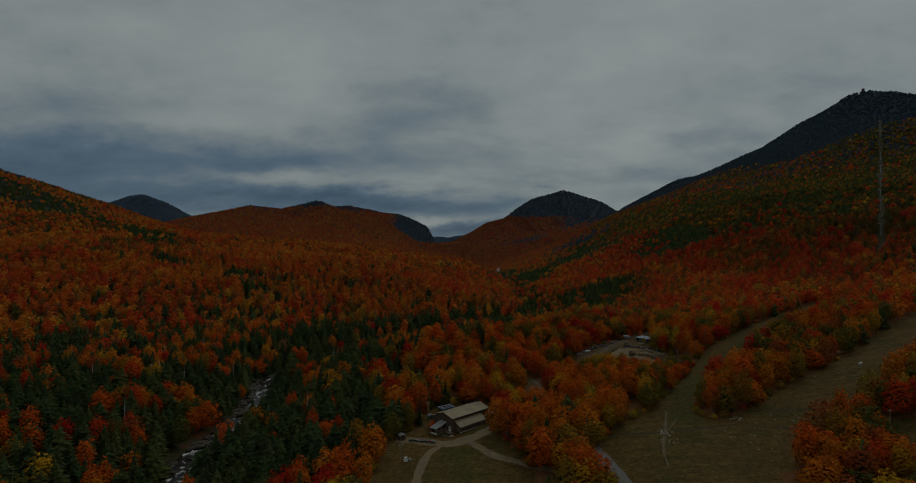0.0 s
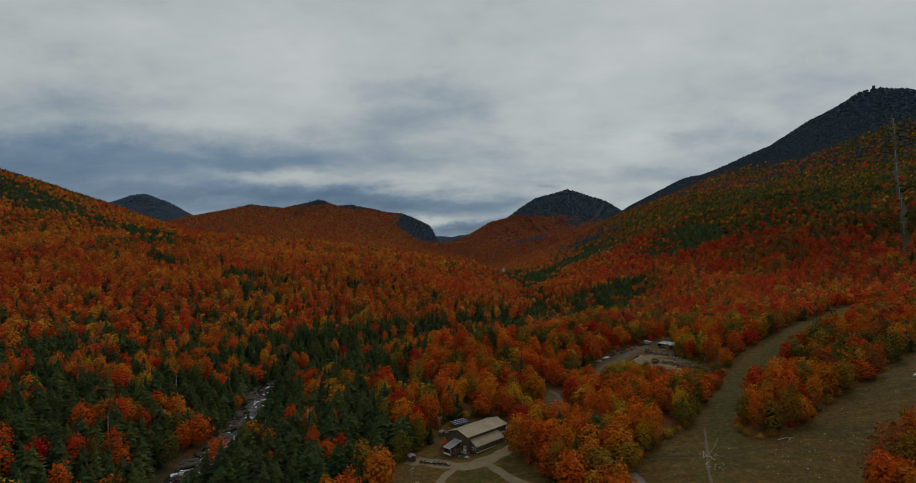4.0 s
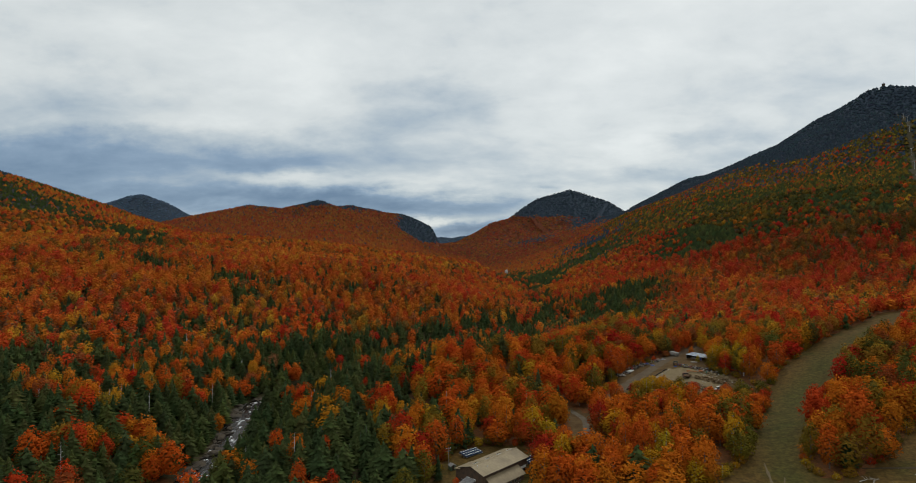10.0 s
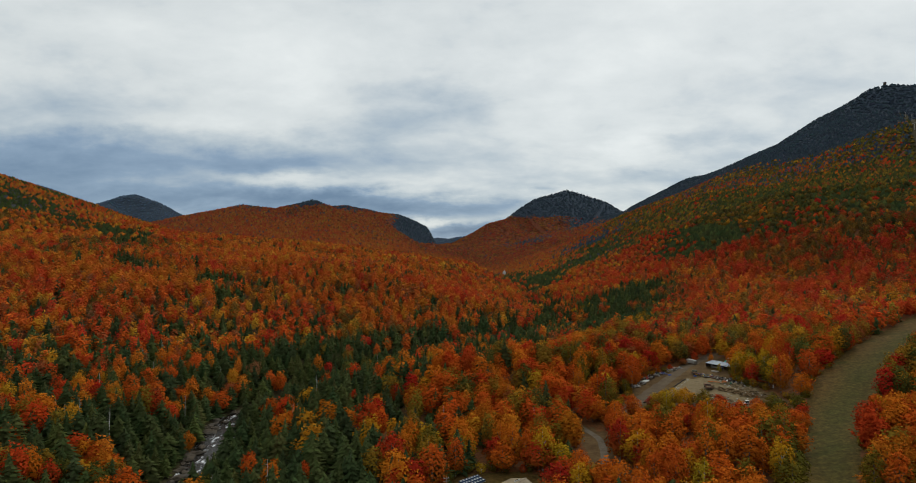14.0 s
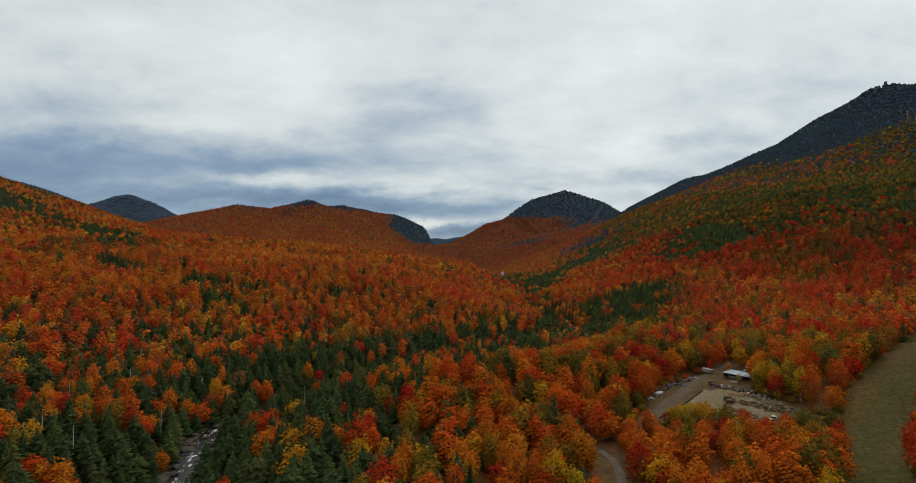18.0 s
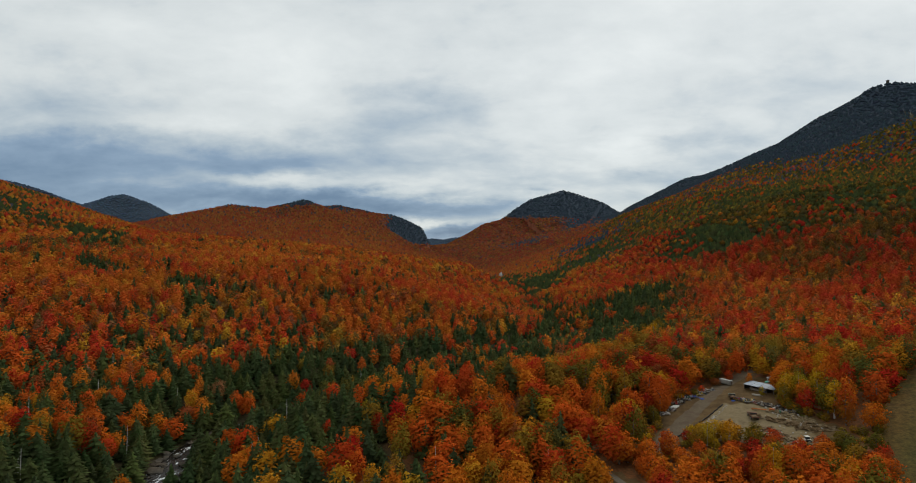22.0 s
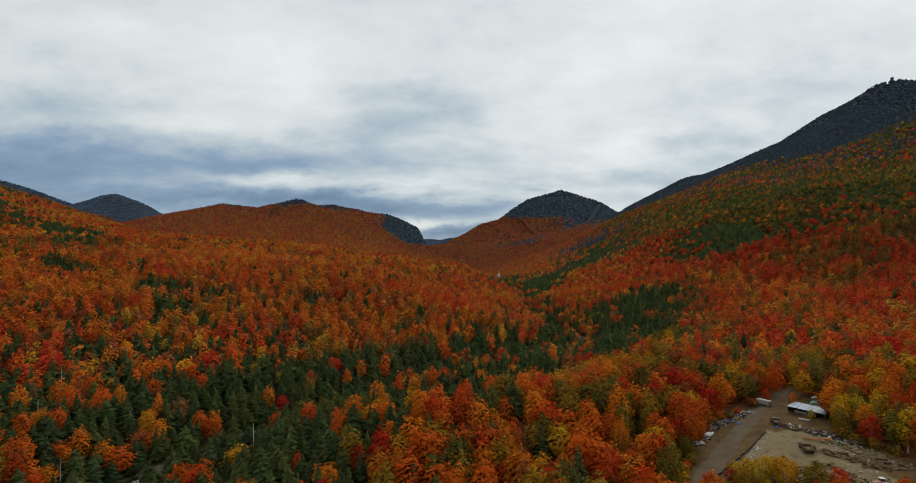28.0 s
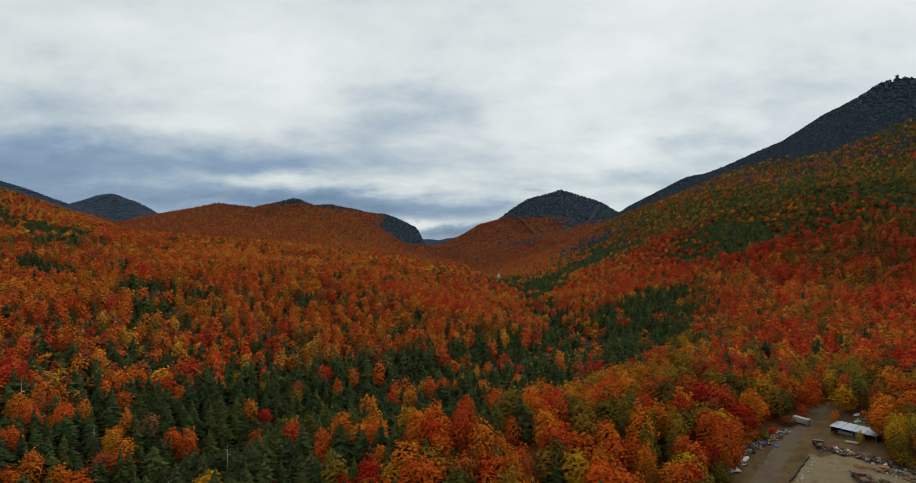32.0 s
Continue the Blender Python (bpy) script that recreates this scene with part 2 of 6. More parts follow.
    nt.links.new(p, cells.inputs["Vector"])
    hue = nt.nodes.new("ShaderNodeSeparateColor")
    nt.links.new(cells.outputs["Color"], hue.inputs[0])
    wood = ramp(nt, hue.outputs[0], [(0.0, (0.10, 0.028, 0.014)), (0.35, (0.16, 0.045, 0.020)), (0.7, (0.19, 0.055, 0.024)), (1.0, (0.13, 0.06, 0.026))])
    # distant spruce tone, with the blue of haze mixed into the colour
    hazed_pine = ramp(nt, hue.outputs[1], [(0.0, (0.030, 0.043, 0.060)), (1.0, (0.037, 0.053, 0.072))])

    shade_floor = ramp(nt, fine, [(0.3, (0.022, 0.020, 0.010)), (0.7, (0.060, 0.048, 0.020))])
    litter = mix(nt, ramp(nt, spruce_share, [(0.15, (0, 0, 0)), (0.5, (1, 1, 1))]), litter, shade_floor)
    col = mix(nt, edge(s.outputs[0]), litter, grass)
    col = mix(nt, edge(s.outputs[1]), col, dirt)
    col = mix(nt, s2.outputs[0], col, mix(nt, edge(s2.outputs[1]), wood, hazed_pine))
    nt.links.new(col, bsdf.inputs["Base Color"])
    bsdf.inputs["Roughness"].default_value = 0.95
    bsdf.inputs["Specular IOR Level"].default_value = 0.1
    relief(nt, bsdf, fine, 0.5, 0.15)
    return m


M_GROUND = ground_material()
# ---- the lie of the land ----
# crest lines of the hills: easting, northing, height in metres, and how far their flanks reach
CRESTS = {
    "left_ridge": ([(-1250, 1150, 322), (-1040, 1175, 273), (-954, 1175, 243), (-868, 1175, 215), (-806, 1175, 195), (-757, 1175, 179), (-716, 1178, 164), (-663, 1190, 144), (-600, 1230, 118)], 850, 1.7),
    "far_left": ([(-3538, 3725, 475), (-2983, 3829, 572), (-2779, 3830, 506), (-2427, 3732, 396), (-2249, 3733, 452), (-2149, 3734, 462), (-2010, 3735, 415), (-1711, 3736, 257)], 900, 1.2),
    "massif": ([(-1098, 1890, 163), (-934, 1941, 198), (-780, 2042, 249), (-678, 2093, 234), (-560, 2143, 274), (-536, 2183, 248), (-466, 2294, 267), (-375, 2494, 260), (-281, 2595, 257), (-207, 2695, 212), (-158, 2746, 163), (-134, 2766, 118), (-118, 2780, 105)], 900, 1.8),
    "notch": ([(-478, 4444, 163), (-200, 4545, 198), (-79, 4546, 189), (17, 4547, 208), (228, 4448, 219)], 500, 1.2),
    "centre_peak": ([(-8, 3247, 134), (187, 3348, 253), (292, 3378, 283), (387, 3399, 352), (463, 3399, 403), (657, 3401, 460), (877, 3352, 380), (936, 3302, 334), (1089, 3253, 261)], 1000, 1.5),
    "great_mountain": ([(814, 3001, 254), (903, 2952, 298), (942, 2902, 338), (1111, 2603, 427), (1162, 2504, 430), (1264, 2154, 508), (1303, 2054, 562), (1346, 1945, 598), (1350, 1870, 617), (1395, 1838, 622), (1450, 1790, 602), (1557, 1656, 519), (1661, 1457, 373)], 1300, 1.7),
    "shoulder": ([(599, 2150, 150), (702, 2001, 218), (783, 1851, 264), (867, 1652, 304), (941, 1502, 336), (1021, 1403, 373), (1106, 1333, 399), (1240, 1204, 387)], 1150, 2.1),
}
# the river: northing, easting, height of the water
RIVER = np.array([(-2000, -300, -40), (0, -95, -22), (230, -116, -17), (285, -122, -16), (340, -130, -15), (400, -134, -14), (460, -112, -12), (560, 5, -9), (690, 132, -5), (760, 110, -3), (900, 95, 2), (1100, 120, 10), (1390, 100, 21), (2000, 60, 27), (2800, -40, 34), (6000, -60, 110)], float)


def river_x(y):
    return np.interp(y, RIVER[:, 0], RIVER[:, 1]) + 5 * np.sin(y / 23.0) * np.clip(1 - y / 1500, 0, 1)


def river_z(y):
    return np.interp(y, RIVER[:, 0], RIVER[:, 2])


def lattice(x, y, seed):
    """Smooth value noise on a unit lattice, -1 to 1."""
    xi, yi = np.floor(x), np.floor(y)
    u, v = x - xi, y - yi
    u, v = u * u * (3 - 2 * u), v * v * (3 - 2 * v)

    def value(a, b):
        s = np.sin(a * 127.1 + b * 311.7 + seed * 74.7) * 43758.5453
        return 2 * (s - np.floor(s)) - 1

    return (value(xi, yi) * (1 - u) + value(xi + 1, yi) * u) * (1 - v) + (value(xi, yi + 1) * (1 - u) + value(xi + 1, yi + 1) * u) * v


def rough(x, y, size, seed, octaves=3):
    return sum(lattice(x / size * 2 ** k, y / size * 2 ** k, seed + k) / 2 ** k for k in range(octaves))


def step(a, b, v):
    u = np.clip((v - a) / (b - a), 0, 1)
    return u * u * (3 - 2 * u)


def off_line(x, y, line):
    best = np.full(np.shape(x), 1e9)
    for (ax, ay), (bx, by) in zip(line[:-1], line[1:]):
        ex, ey = bx - ax, by - ay
        s = np.clip(((x - ax) * ex + (y - ay) * ey) / (ex * ex + ey * ey), 0, 1)
        best = np.minimum(best, np.hypot(x - ax - s * ex, y - ay - s * ey))
    return best


TERRACE = [(-15, 388), (20, 398), (68, 416), (112, 474)]


def valley(x, y):
    """The valley floor without the hills."""
    d = x - river_x(y)
    r = np.maximum(d - 9, 0)
    left = np.maximum(-d - 9, 0)
    right_bank = 11 * step(0, 60, r) + 0.045 * r + 0.10 * np.maximum(r - 225, 0)
    left_bank = 9 * step(0, 50, left) + 0.055 * left + 0.03 * np.clip(left - 250, 0, 600)
    far = step(450, 780, y)
    right_bank = right_bank * (1 - far) + far * (0.22 * np.minimum(r, 450)) * (1 - 0.75 * step(1500, 2300, y))
    left_bank = left_bank * (1 - far) + far * ((44 - 14 * step(1000, 1400, y) - 22 * step(1900, 2600, y)) * step(0, 230 - 150 * step(950, 1300, y), left) + 0.03 * left)
    # a flat shelf that carries the yard
    return river_z(y) + np.where(d > 0, right_bank, left_bank) + 2.5 * step(60, 130, x) * step(300, 360, y) * (1 - step(430, 520, y)) + 4.5 * step(30, 85, x) * (1 - step(265, 340, y)) + 11 * np.exp(-(off_line(x, y, TERRACE) / 26) ** 2)


def height(x, y):
    x, y = np.asarray(x, float), np.asarray(y, float)
    base = valley(x, y)
    total = np.zeros_like(base)
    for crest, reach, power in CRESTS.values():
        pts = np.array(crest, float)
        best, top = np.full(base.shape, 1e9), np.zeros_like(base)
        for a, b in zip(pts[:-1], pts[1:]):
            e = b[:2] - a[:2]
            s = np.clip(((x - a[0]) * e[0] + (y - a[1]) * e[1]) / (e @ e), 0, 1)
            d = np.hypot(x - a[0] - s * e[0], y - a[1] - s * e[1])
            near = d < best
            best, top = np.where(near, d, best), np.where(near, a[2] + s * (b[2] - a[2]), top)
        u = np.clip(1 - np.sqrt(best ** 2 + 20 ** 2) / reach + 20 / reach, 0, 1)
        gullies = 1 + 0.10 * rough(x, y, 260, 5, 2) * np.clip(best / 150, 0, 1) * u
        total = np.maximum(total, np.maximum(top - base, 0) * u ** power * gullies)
    # the river has cut a gorge between the hills
    away, gorge = np.abs(x - river_x(y)), step(2300, 2650, y)
    cut = step(10, 420, away) * (1 - gorge) + step(45, 140, away) * gorge
    total = total * (cut + (1 - cut) * step(2900, 3150, y))
    still = step(150, 420, np.hypot(x - 40, y - 300))
    return base + total + 4 * rough(x, y, 130, 9) * step(15, 90, np.abs(x - river_x(y))) * still


# ---- clearings ----
def inside(x, y, poly):
    """Even-odd test of points against a polygon."""
    hit = np.zeros(np.shape(x), bool)
    for (ax, ay), (bx, by) in zip(poly, poly[1:] + poly[:1]):
        cross = (ay > y) != (by > y)
        hit ^= cross & (x < (bx - ax) * (y - ay) / ((by - ay) or 1e-9) + ax)
    return hit


# the meadow on the slope goes round an island of trees; lawns and gravel by the house; the dirt yard; a lane in the wood
MEADOW = [(60, 22), (47, 60), (45, 120), (48, 206), (56, 222), (74, 238), (91, 253), (117, 293), (154, 347), (186, 377), (243, 421), (300, 460), (340, 448), (262, 398), (186, 341), (145, 300), (113, 258), (104, 241), (108, 233), (125, 239), (147, 255), (178, 277), (209, 297), (247, 330), (308, 371), (430, 460), (450, 430), (310, 320), (211, 254), (178, 235), (155, 219), (130, 199), (104, 178), (98, 120), (94, 70), (82, 30)]
HOUSE_LAWN = [(-8, 92), (-24, 104), (-34, 130), (-32, 228), (-29, 240), (-20, 252), (-17, 268), (-14, 282), (-8, 288), (16, 286), (24, 274), (20, 260), (15, 246), (18, 236), (24, 222), (27, 205), (26, 140), (14, 104)]
YARD = [(62, 341), (66, 352), (74, 364), (82, 379), (90, 391), (100, 398), (110, 402), (118, 408), (124, 413), (131, 414), (139, 420), (149, 434), (155, 432), (146, 417), (151, 409), (151, 402), (143, 392), (137, 382), (133, 374), (132, 366), (135, 356), (138, 348), (140, 334), (122, 331), (104, 337), (92, 344), (82, 351), (74, 346), (70, 338)]
# pale sandy fill between the silt fence and the scrap
SAND = [(113, 385), (121, 381), (126, 374), (126, 362), (128, 350), (126, 338), (114, 340), (104, 346), (92, 352), (84, 357)]
LANE = [(36, 332), (45, 333), (51, 321), (51, 302), (46.5, 290), (50, 282), (52, 262), (42, 258), (35, 268), (34, 286), (40, 302), (41, 314)]
# a small clearing beyond the trees on the meadow's low side
FIELD = [(149, 194), (158, 208), (174, 212), (190, 205), (168, 160), (136, 158), (140, 172)]


# the cut of the ski lift that climbs the great mountain
LIFT = [(500, 645), (1290, 1662)]


def open_land(x, y):
    return inside(x, y, MEADOW) | inside(x, y, HOUSE_LAWN) | inside(x, y, YARD) | inside(x, y, LANE) | inside(x, y, FIELD) | (off_line(x, y, LIFT) < 5.5)


# the belt of spruces that follows the river up the valley
BELT = [(-230, 300), (-190, 400), (-130, 445), (-80, 490), (-28, 548), (15, 590), (62, 625), (108, 690), (146, 735), (187, 785), (249, 827)]


# spruce stands on the flats below the terrace, up the side ravine and on the far bank
STANDS = [
    [(-78, 352), (-48, 374), (-16, 398), (18, 420), (48, 446), (74, 490), (98, 508), (116, 532), (142, 556), (168, 600), (196, 640), (228, 690), (262, 740), (236, 760), (196, 716), (158, 668), (128, 636), (118, 690), (112, 752), (68, 680), (42, 648), (2, 616), (-44, 578), (-100, 556), (-150, 520), (-140, 440)],
    [(150, 726), (176, 732), (230, 762), (262, 806), (236, 816), (176, 768)],
    [(92, 780), (112, 742), (134, 820), (128, 900), (146, 1000), (178, 1100), (204, 1190), (232, 1284), (180, 1290), (126, 1256), (132, 1110), (104, 1000), (104, 900)],
]


def blob(x, y, cx, cy, rx, ry):
    return np.exp(-(((x - cx) / rx) ** 2 + ((y - cy) / ry) ** 2))


def conifers(x, y, z):
    """How likely a tree here is a spruce."""
    grove = rough(x, y, 15, 81, 2)
    stand = rough(x, y, 75, 31, 3)
    left = 1 - step(60, 240, x)
    c = 0.04 + 0.07 * (y < 1500) + (0.30 + 0.2 * left) * step(0.45, 0.85, stand) * step(0.0, 0.5, grove) * (y < 1500)
    belt = off_line(x, y, BELT)
    near_river = 0.82 * np.exp(-(belt / 50) ** 2) + 0.5 * np.exp(-(np.abs(x - river_x(y)) / 50) ** 2) * (y < 1500)
    near_river = near_river + 0.55 * blob(x, y, -150, 330, 110, 110) + 0.45 * blob(x, y, -62, 310, 42, 85) + 0.60 * blob(x, y, -66, 245, 34, 48) + 0.42 * blob(x, y, -270, 410, 130, 80) + 0.34 * blob(x, y, -170, 540, 120, 60)
    near_river = np.minimum(near_river, 0.84)
    c = c + near_river * np.clip(1 + 1.1 * grove + 0.25 * stand, 0.05, 1.35)
    wx, wy = x + 16 * rough(x, y, 40, 91, 2), y + 16 * rough(x, y, 40, 97, 2)
    for poly in STANDS:
        c = np.maximum(c, inside(wx, wy, poly) * np.clip(0.92 + 0.4 * grove, 0.45, 0.97))
    ragged = np.clip(1 + 0.9 * grove, 0.2, 1.5)
    for cx, cy, rx, ry, p in ((396, 990, 58, 75, 1.7), (413, 1088, 45, 65, 1.0), (560, 840, 40, 70, 0.6), (600, 960, 45, 80, 0.65), (317, 1292, 55, 80, 1.0), (211, 810, 40, 40, 0.8), (235, 1280, 55, 60, 0.8), (120, 1190, 50, 80, 0.7), (330, 1500, 70, 120, 0.8), (690, 960, 70, 60, 0.5), (560, 1250, 100, 120, 0.4), (-80, 800, 26, 22, 0.8), (-120, 935, 55, 14, 0.6), (-85, 955, 14, 14, 1.0)):
        c = c + p * ragged * blob(x, y, cx, cy, rx, ry)
    # dark stands in a line down the western ridge, and small ones on its foot
    for cx, cy, r in ((-362, 880, 16), (-86, 778, 15), (-256, 651, 12), (-412, 803, 12), (-210, 736, 6), (-441, 808, 16), (-355, 671, 16), (-308, 675, 14), (-415, 983, 20), (-289, 962, 18), (-225, 595, 9), (-262, 655, 9)):
        c = c + 0.8 * ragged ** 2 * blob(x, y, cx, cy, 1.25 * r, 1.25 * r)
    wob = 45 * rough(x, y, 320, 41, 3)
    # the summit side of the great mountain and the far blue hills are all spruce; so are the tops of the nearer hills
    brow = np.interp(-y, [-2150, -2001, -1851, -1652, -1502, -1403, -1333, -1204], [599, 702, 783, 867, 941, 1021, 1106, 1240])
    c = c + 1.1 * step(-150, 130, x - brow + wob) * (y > 1150) * (y < 3100) * (z > 150) + 1.5 * (y > 3400) * (x < -1400) + 1.0 * (y > 4200)
    c = c + 0.25 * step(170, 260, z) * (x > 400) * (y < 2200)
    c = c + 1.2 * blob(x, y, -556, 2150, 50, 90) + 0.8 * blob(x, y, -770, 2060, 70, 50) + 1.2 * step(-330, -240, x) * (x < -60) * (y > 2400) * (y < 2900) * (z > 120)
    c = c + 0.7 * step(250, 268, z + 0.3 * wob) * (x < 0) * (x > -700) * (y > 1700) * (y < 3000)
    c = c + 1.25 * ragged ** 1.3 * np.exp(-(off_line(x, y, [(-1010, 1085), (-840, 1062), (-740, 1040)]) / 42) ** 2) + 1.0 * ragged ** 1.5 * np.exp(-(off_line(x, y, [(-680, 1012), (-610, 985), (-540, 925), (-450, 852)]) / 32) ** 2)
    # a thin dark seam across the foot of the slope
    c = c + 0.5 * ragged * np.exp(-(off_line(x, y, [(-270, 634), (-180, 642), (-99, 664)]) / 11) ** 2)
    # a fringe of spruces along the crest of the western ridge
    c = c + 0.7 * ragged * np.exp(-(off_line(x, y, [(-1040, 1178), (-868, 1178), (-757, 1178), (-640, 1200)]) / 13) ** 2)
    streak = np.exp(-((z + 0.5 * wob - 205 + 0.03 * (y - 1000)) / 22) ** 2)
    c = c + 0.12 * streak * (x < -560) * (y < 1750) + 1.3 * step(255, 300, z + 0.5 * wob) * (y > 2900) * (x > 0)
    c = c + 0.7 * blob(x, y, 330, 2700, 120, 120)
    return np.clip(c, 0, 1)


def spread(stops):
    return np.concatenate([np.arange(a, b, s) for a, b, s in stops])


def build_ground():
    xs = spread([(-6500, -3000, 100), (-3000, -1300, 35), (-1300, -400, 18), (-400, -160, 8), (-160, 320, 3), (320, 600, 9), (600, 1700, 18), (1700, 6501, 100)])
    ys = spread([(-2500, -200, 100), (-200, 180, 12), (180, 460, 3), (460, 800, 8), (800, 1600, 16), (1600, 2900, 24), (2900, 5000, 35), (5000, 6501, 100)])
    gx, gy = np.meshgrid(xs, ys)
    gz = height(gx, gy)
    d = np.abs(gx - river_x(gy))
    gz = gz - 1.6 * (1 - step(6, 11, d)) * (gy < 1500)
    nx, ny = len(xs), len(ys)
    co = np.stack([gx, gy, gz], -1).reshape(-1, 3)
    i = np.arange(nx * ny).reshape(ny, nx)
    quads = np.stack([i[:-1, :-1], i[:-1, 1:], i[1:, 1:], i[1:, :-1]], -1).reshape(-1, 4)
    me = mesh_from("ground", co, quads, M_GROUND)
    x, y, z = co.T
    run = inside(x, y, MEADOW) | inside(x, y, HOUSE_LAWN) | inside(x, y, FIELD)
    yard = inside(x, y, YARD) | inside(x, y, LANE)
    cover = np.stack([run * 1.0, yard * 1.0, inside(x, y, SAND) * 1.0, np.ones_like(x)], -1)
    far = step(1000, 1700, np.hypot(x, y))
    green = np.exp(-(off_line(x, y, [(97, 240), (113, 270), (147, 318), (184, 354), (256, 408)]) / 8) ** 2) + 0.8 * np.exp(-(off_line(x, y, [(2, 200), (0, 222)]) / 7) ** 2) + 0.7 * blob(x, y, 14, 252, 8, 8) + blob(x, y, 8, 243, 9, 4)
    woods = np.stack([far * (off_line(x, y, LIFT) > 14), np.maximum(conifers(x, y, z), off_line(x, y, LIFT) < 14), np.clip(green, 0, 1), np.ones_like(x)], -1)
    for name, data in (("cover", cover), ("woods", woods)):
        a = me.attributes.new(name, "FLOAT_COLOR", "POINT")
        a.data.foreach_set("color", data.astype(np.float32).ravel())
    me.polygons.foreach_set("use_smooth", np.ones(len(quads), bool))
    return tagged(new("ground", me), "valley floor and hills under autumn woods", "ground", kind="structure")


def mesh_from(name, co, faces, mat, tint=None, soft=None):
    """A mesh from arrays of corners and of equal-sided faces."""
    me = bpy.data.meshes.new(name)
    n, k = faces.shape
    me.vertices.add(len(co)), me.loops.add(n * k), me.polygons.add(n)
    me.vertices.foreach_set("co", np.ascontiguousarray(co, np.float32).ravel())
    me.loops.foreach_set("vertex_index", np.ascontiguousarray(faces, np.int32).ravel())
    me.polygons.foreach_set("loop_start", np.arange(0, n * k, k, dtype=np.int32))
    me.update(calc_edges=True)
    me.materials.append(mat)
    if tint is not None:
        a = me.attributes.new("tint", "FLOAT_COLOR", "POINT")
        a.data.foreach_set("color", np.concatenate([tint, np.ones((len(tint), 1))], 1).astype(np.float32).ravel())
    if soft is not None:
        soft = soft / np.linalg.norm(soft, axis=1, keepdims=True)
        me.polygons.foreach_set("use_smooth", np.ones(n, bool))
        me.normals_split_custom_set_from_vertices(soft.astype(np.float32))
    return me


build_ground()


# ---- the woods ----
rng = np.random.default_rng(7)


FLAT = np.array([1.0, 1.0, 0.31])  # crowns are stretched upward when they are planted; sprays are flattened first
HIGH = np.array([1.0, 1.0, 3.0])


def unit(v):
    return v / np.linalg.norm(v, axis=-1, keepdims=True)


def sprays(centres, normals, sizes, r, outward):
    """Leaf sprays: one small triangle each, facing roughly outward. Returns corners and their soft normals, (n*3, 6)."""
    n = len(centres)
    nn = unit(normals + r.normal(0, 0.5, (n, 3)))
    a = unit(np.cross(nn, r.normal(0, 1, (n, 3))))
    b = np.cross(nn, a)
    tri = []
    for k in range(3):
        ang = 2 * np.pi * k / 3 + r.normal(0, 0.3, n)
        rad = sizes * r.uniform(0.6, 1.35, n)
        tri.append(centres + ((np.cos(ang) * rad)[:, None] * a + (np.sin(ang) * rad)[:, None] * b) * FLAT)
    soft = np.repeat(unit(outward + r.normal(0, 0.24, (n, 3)))[:, None], 3, 1)
    return np.concatenate([np.stack(tri, 1), soft], -1).reshape(-1, 6)


def dome(c, rad, sides, r):
    """A leafy mass that fills a lobe: a lumpy cap with soft normals."""
    ang = np.arange(sides) * 2 * np.pi / sides + r.uniform(0, 2)
    rings = []
    for up, wide, off in ((-0.35, 0.85, 0.0), (0.35, 0.92, 0.5)):
        q = ang + off * 2 * np.pi / sides
        j = r.uniform(0.82, 1.12, sides)[:, None]
        d = np.stack([wide * np.cos(q), wide * np.sin(q), np.full(sides, up)], 1)
        rings.append((c + d * rad * j * np.array([1, 1, 0.42]), unit(d + np.array([0, 0, 0.25]))))
    top = (c + np.array([0, 0, 0.42 * rad]), np.array([0.0, 0, 1]))
    out = []
    for k in range(sides):
        q = (k + 1) % sides
        for tri in (((0, k), (0, q), (1, k)), ((0, q), (1, q), (1, k)), ((1, k), (1, q), None)):
            for v in tri:
                p, n = top if v is None else (rings[v[0]][0][v[1]], rings[v[0]][1][v[1]])
                out.append(np.concatenate([p, unit(n + r.normal(0, 0.15, 3))]))
    return np.array(out)


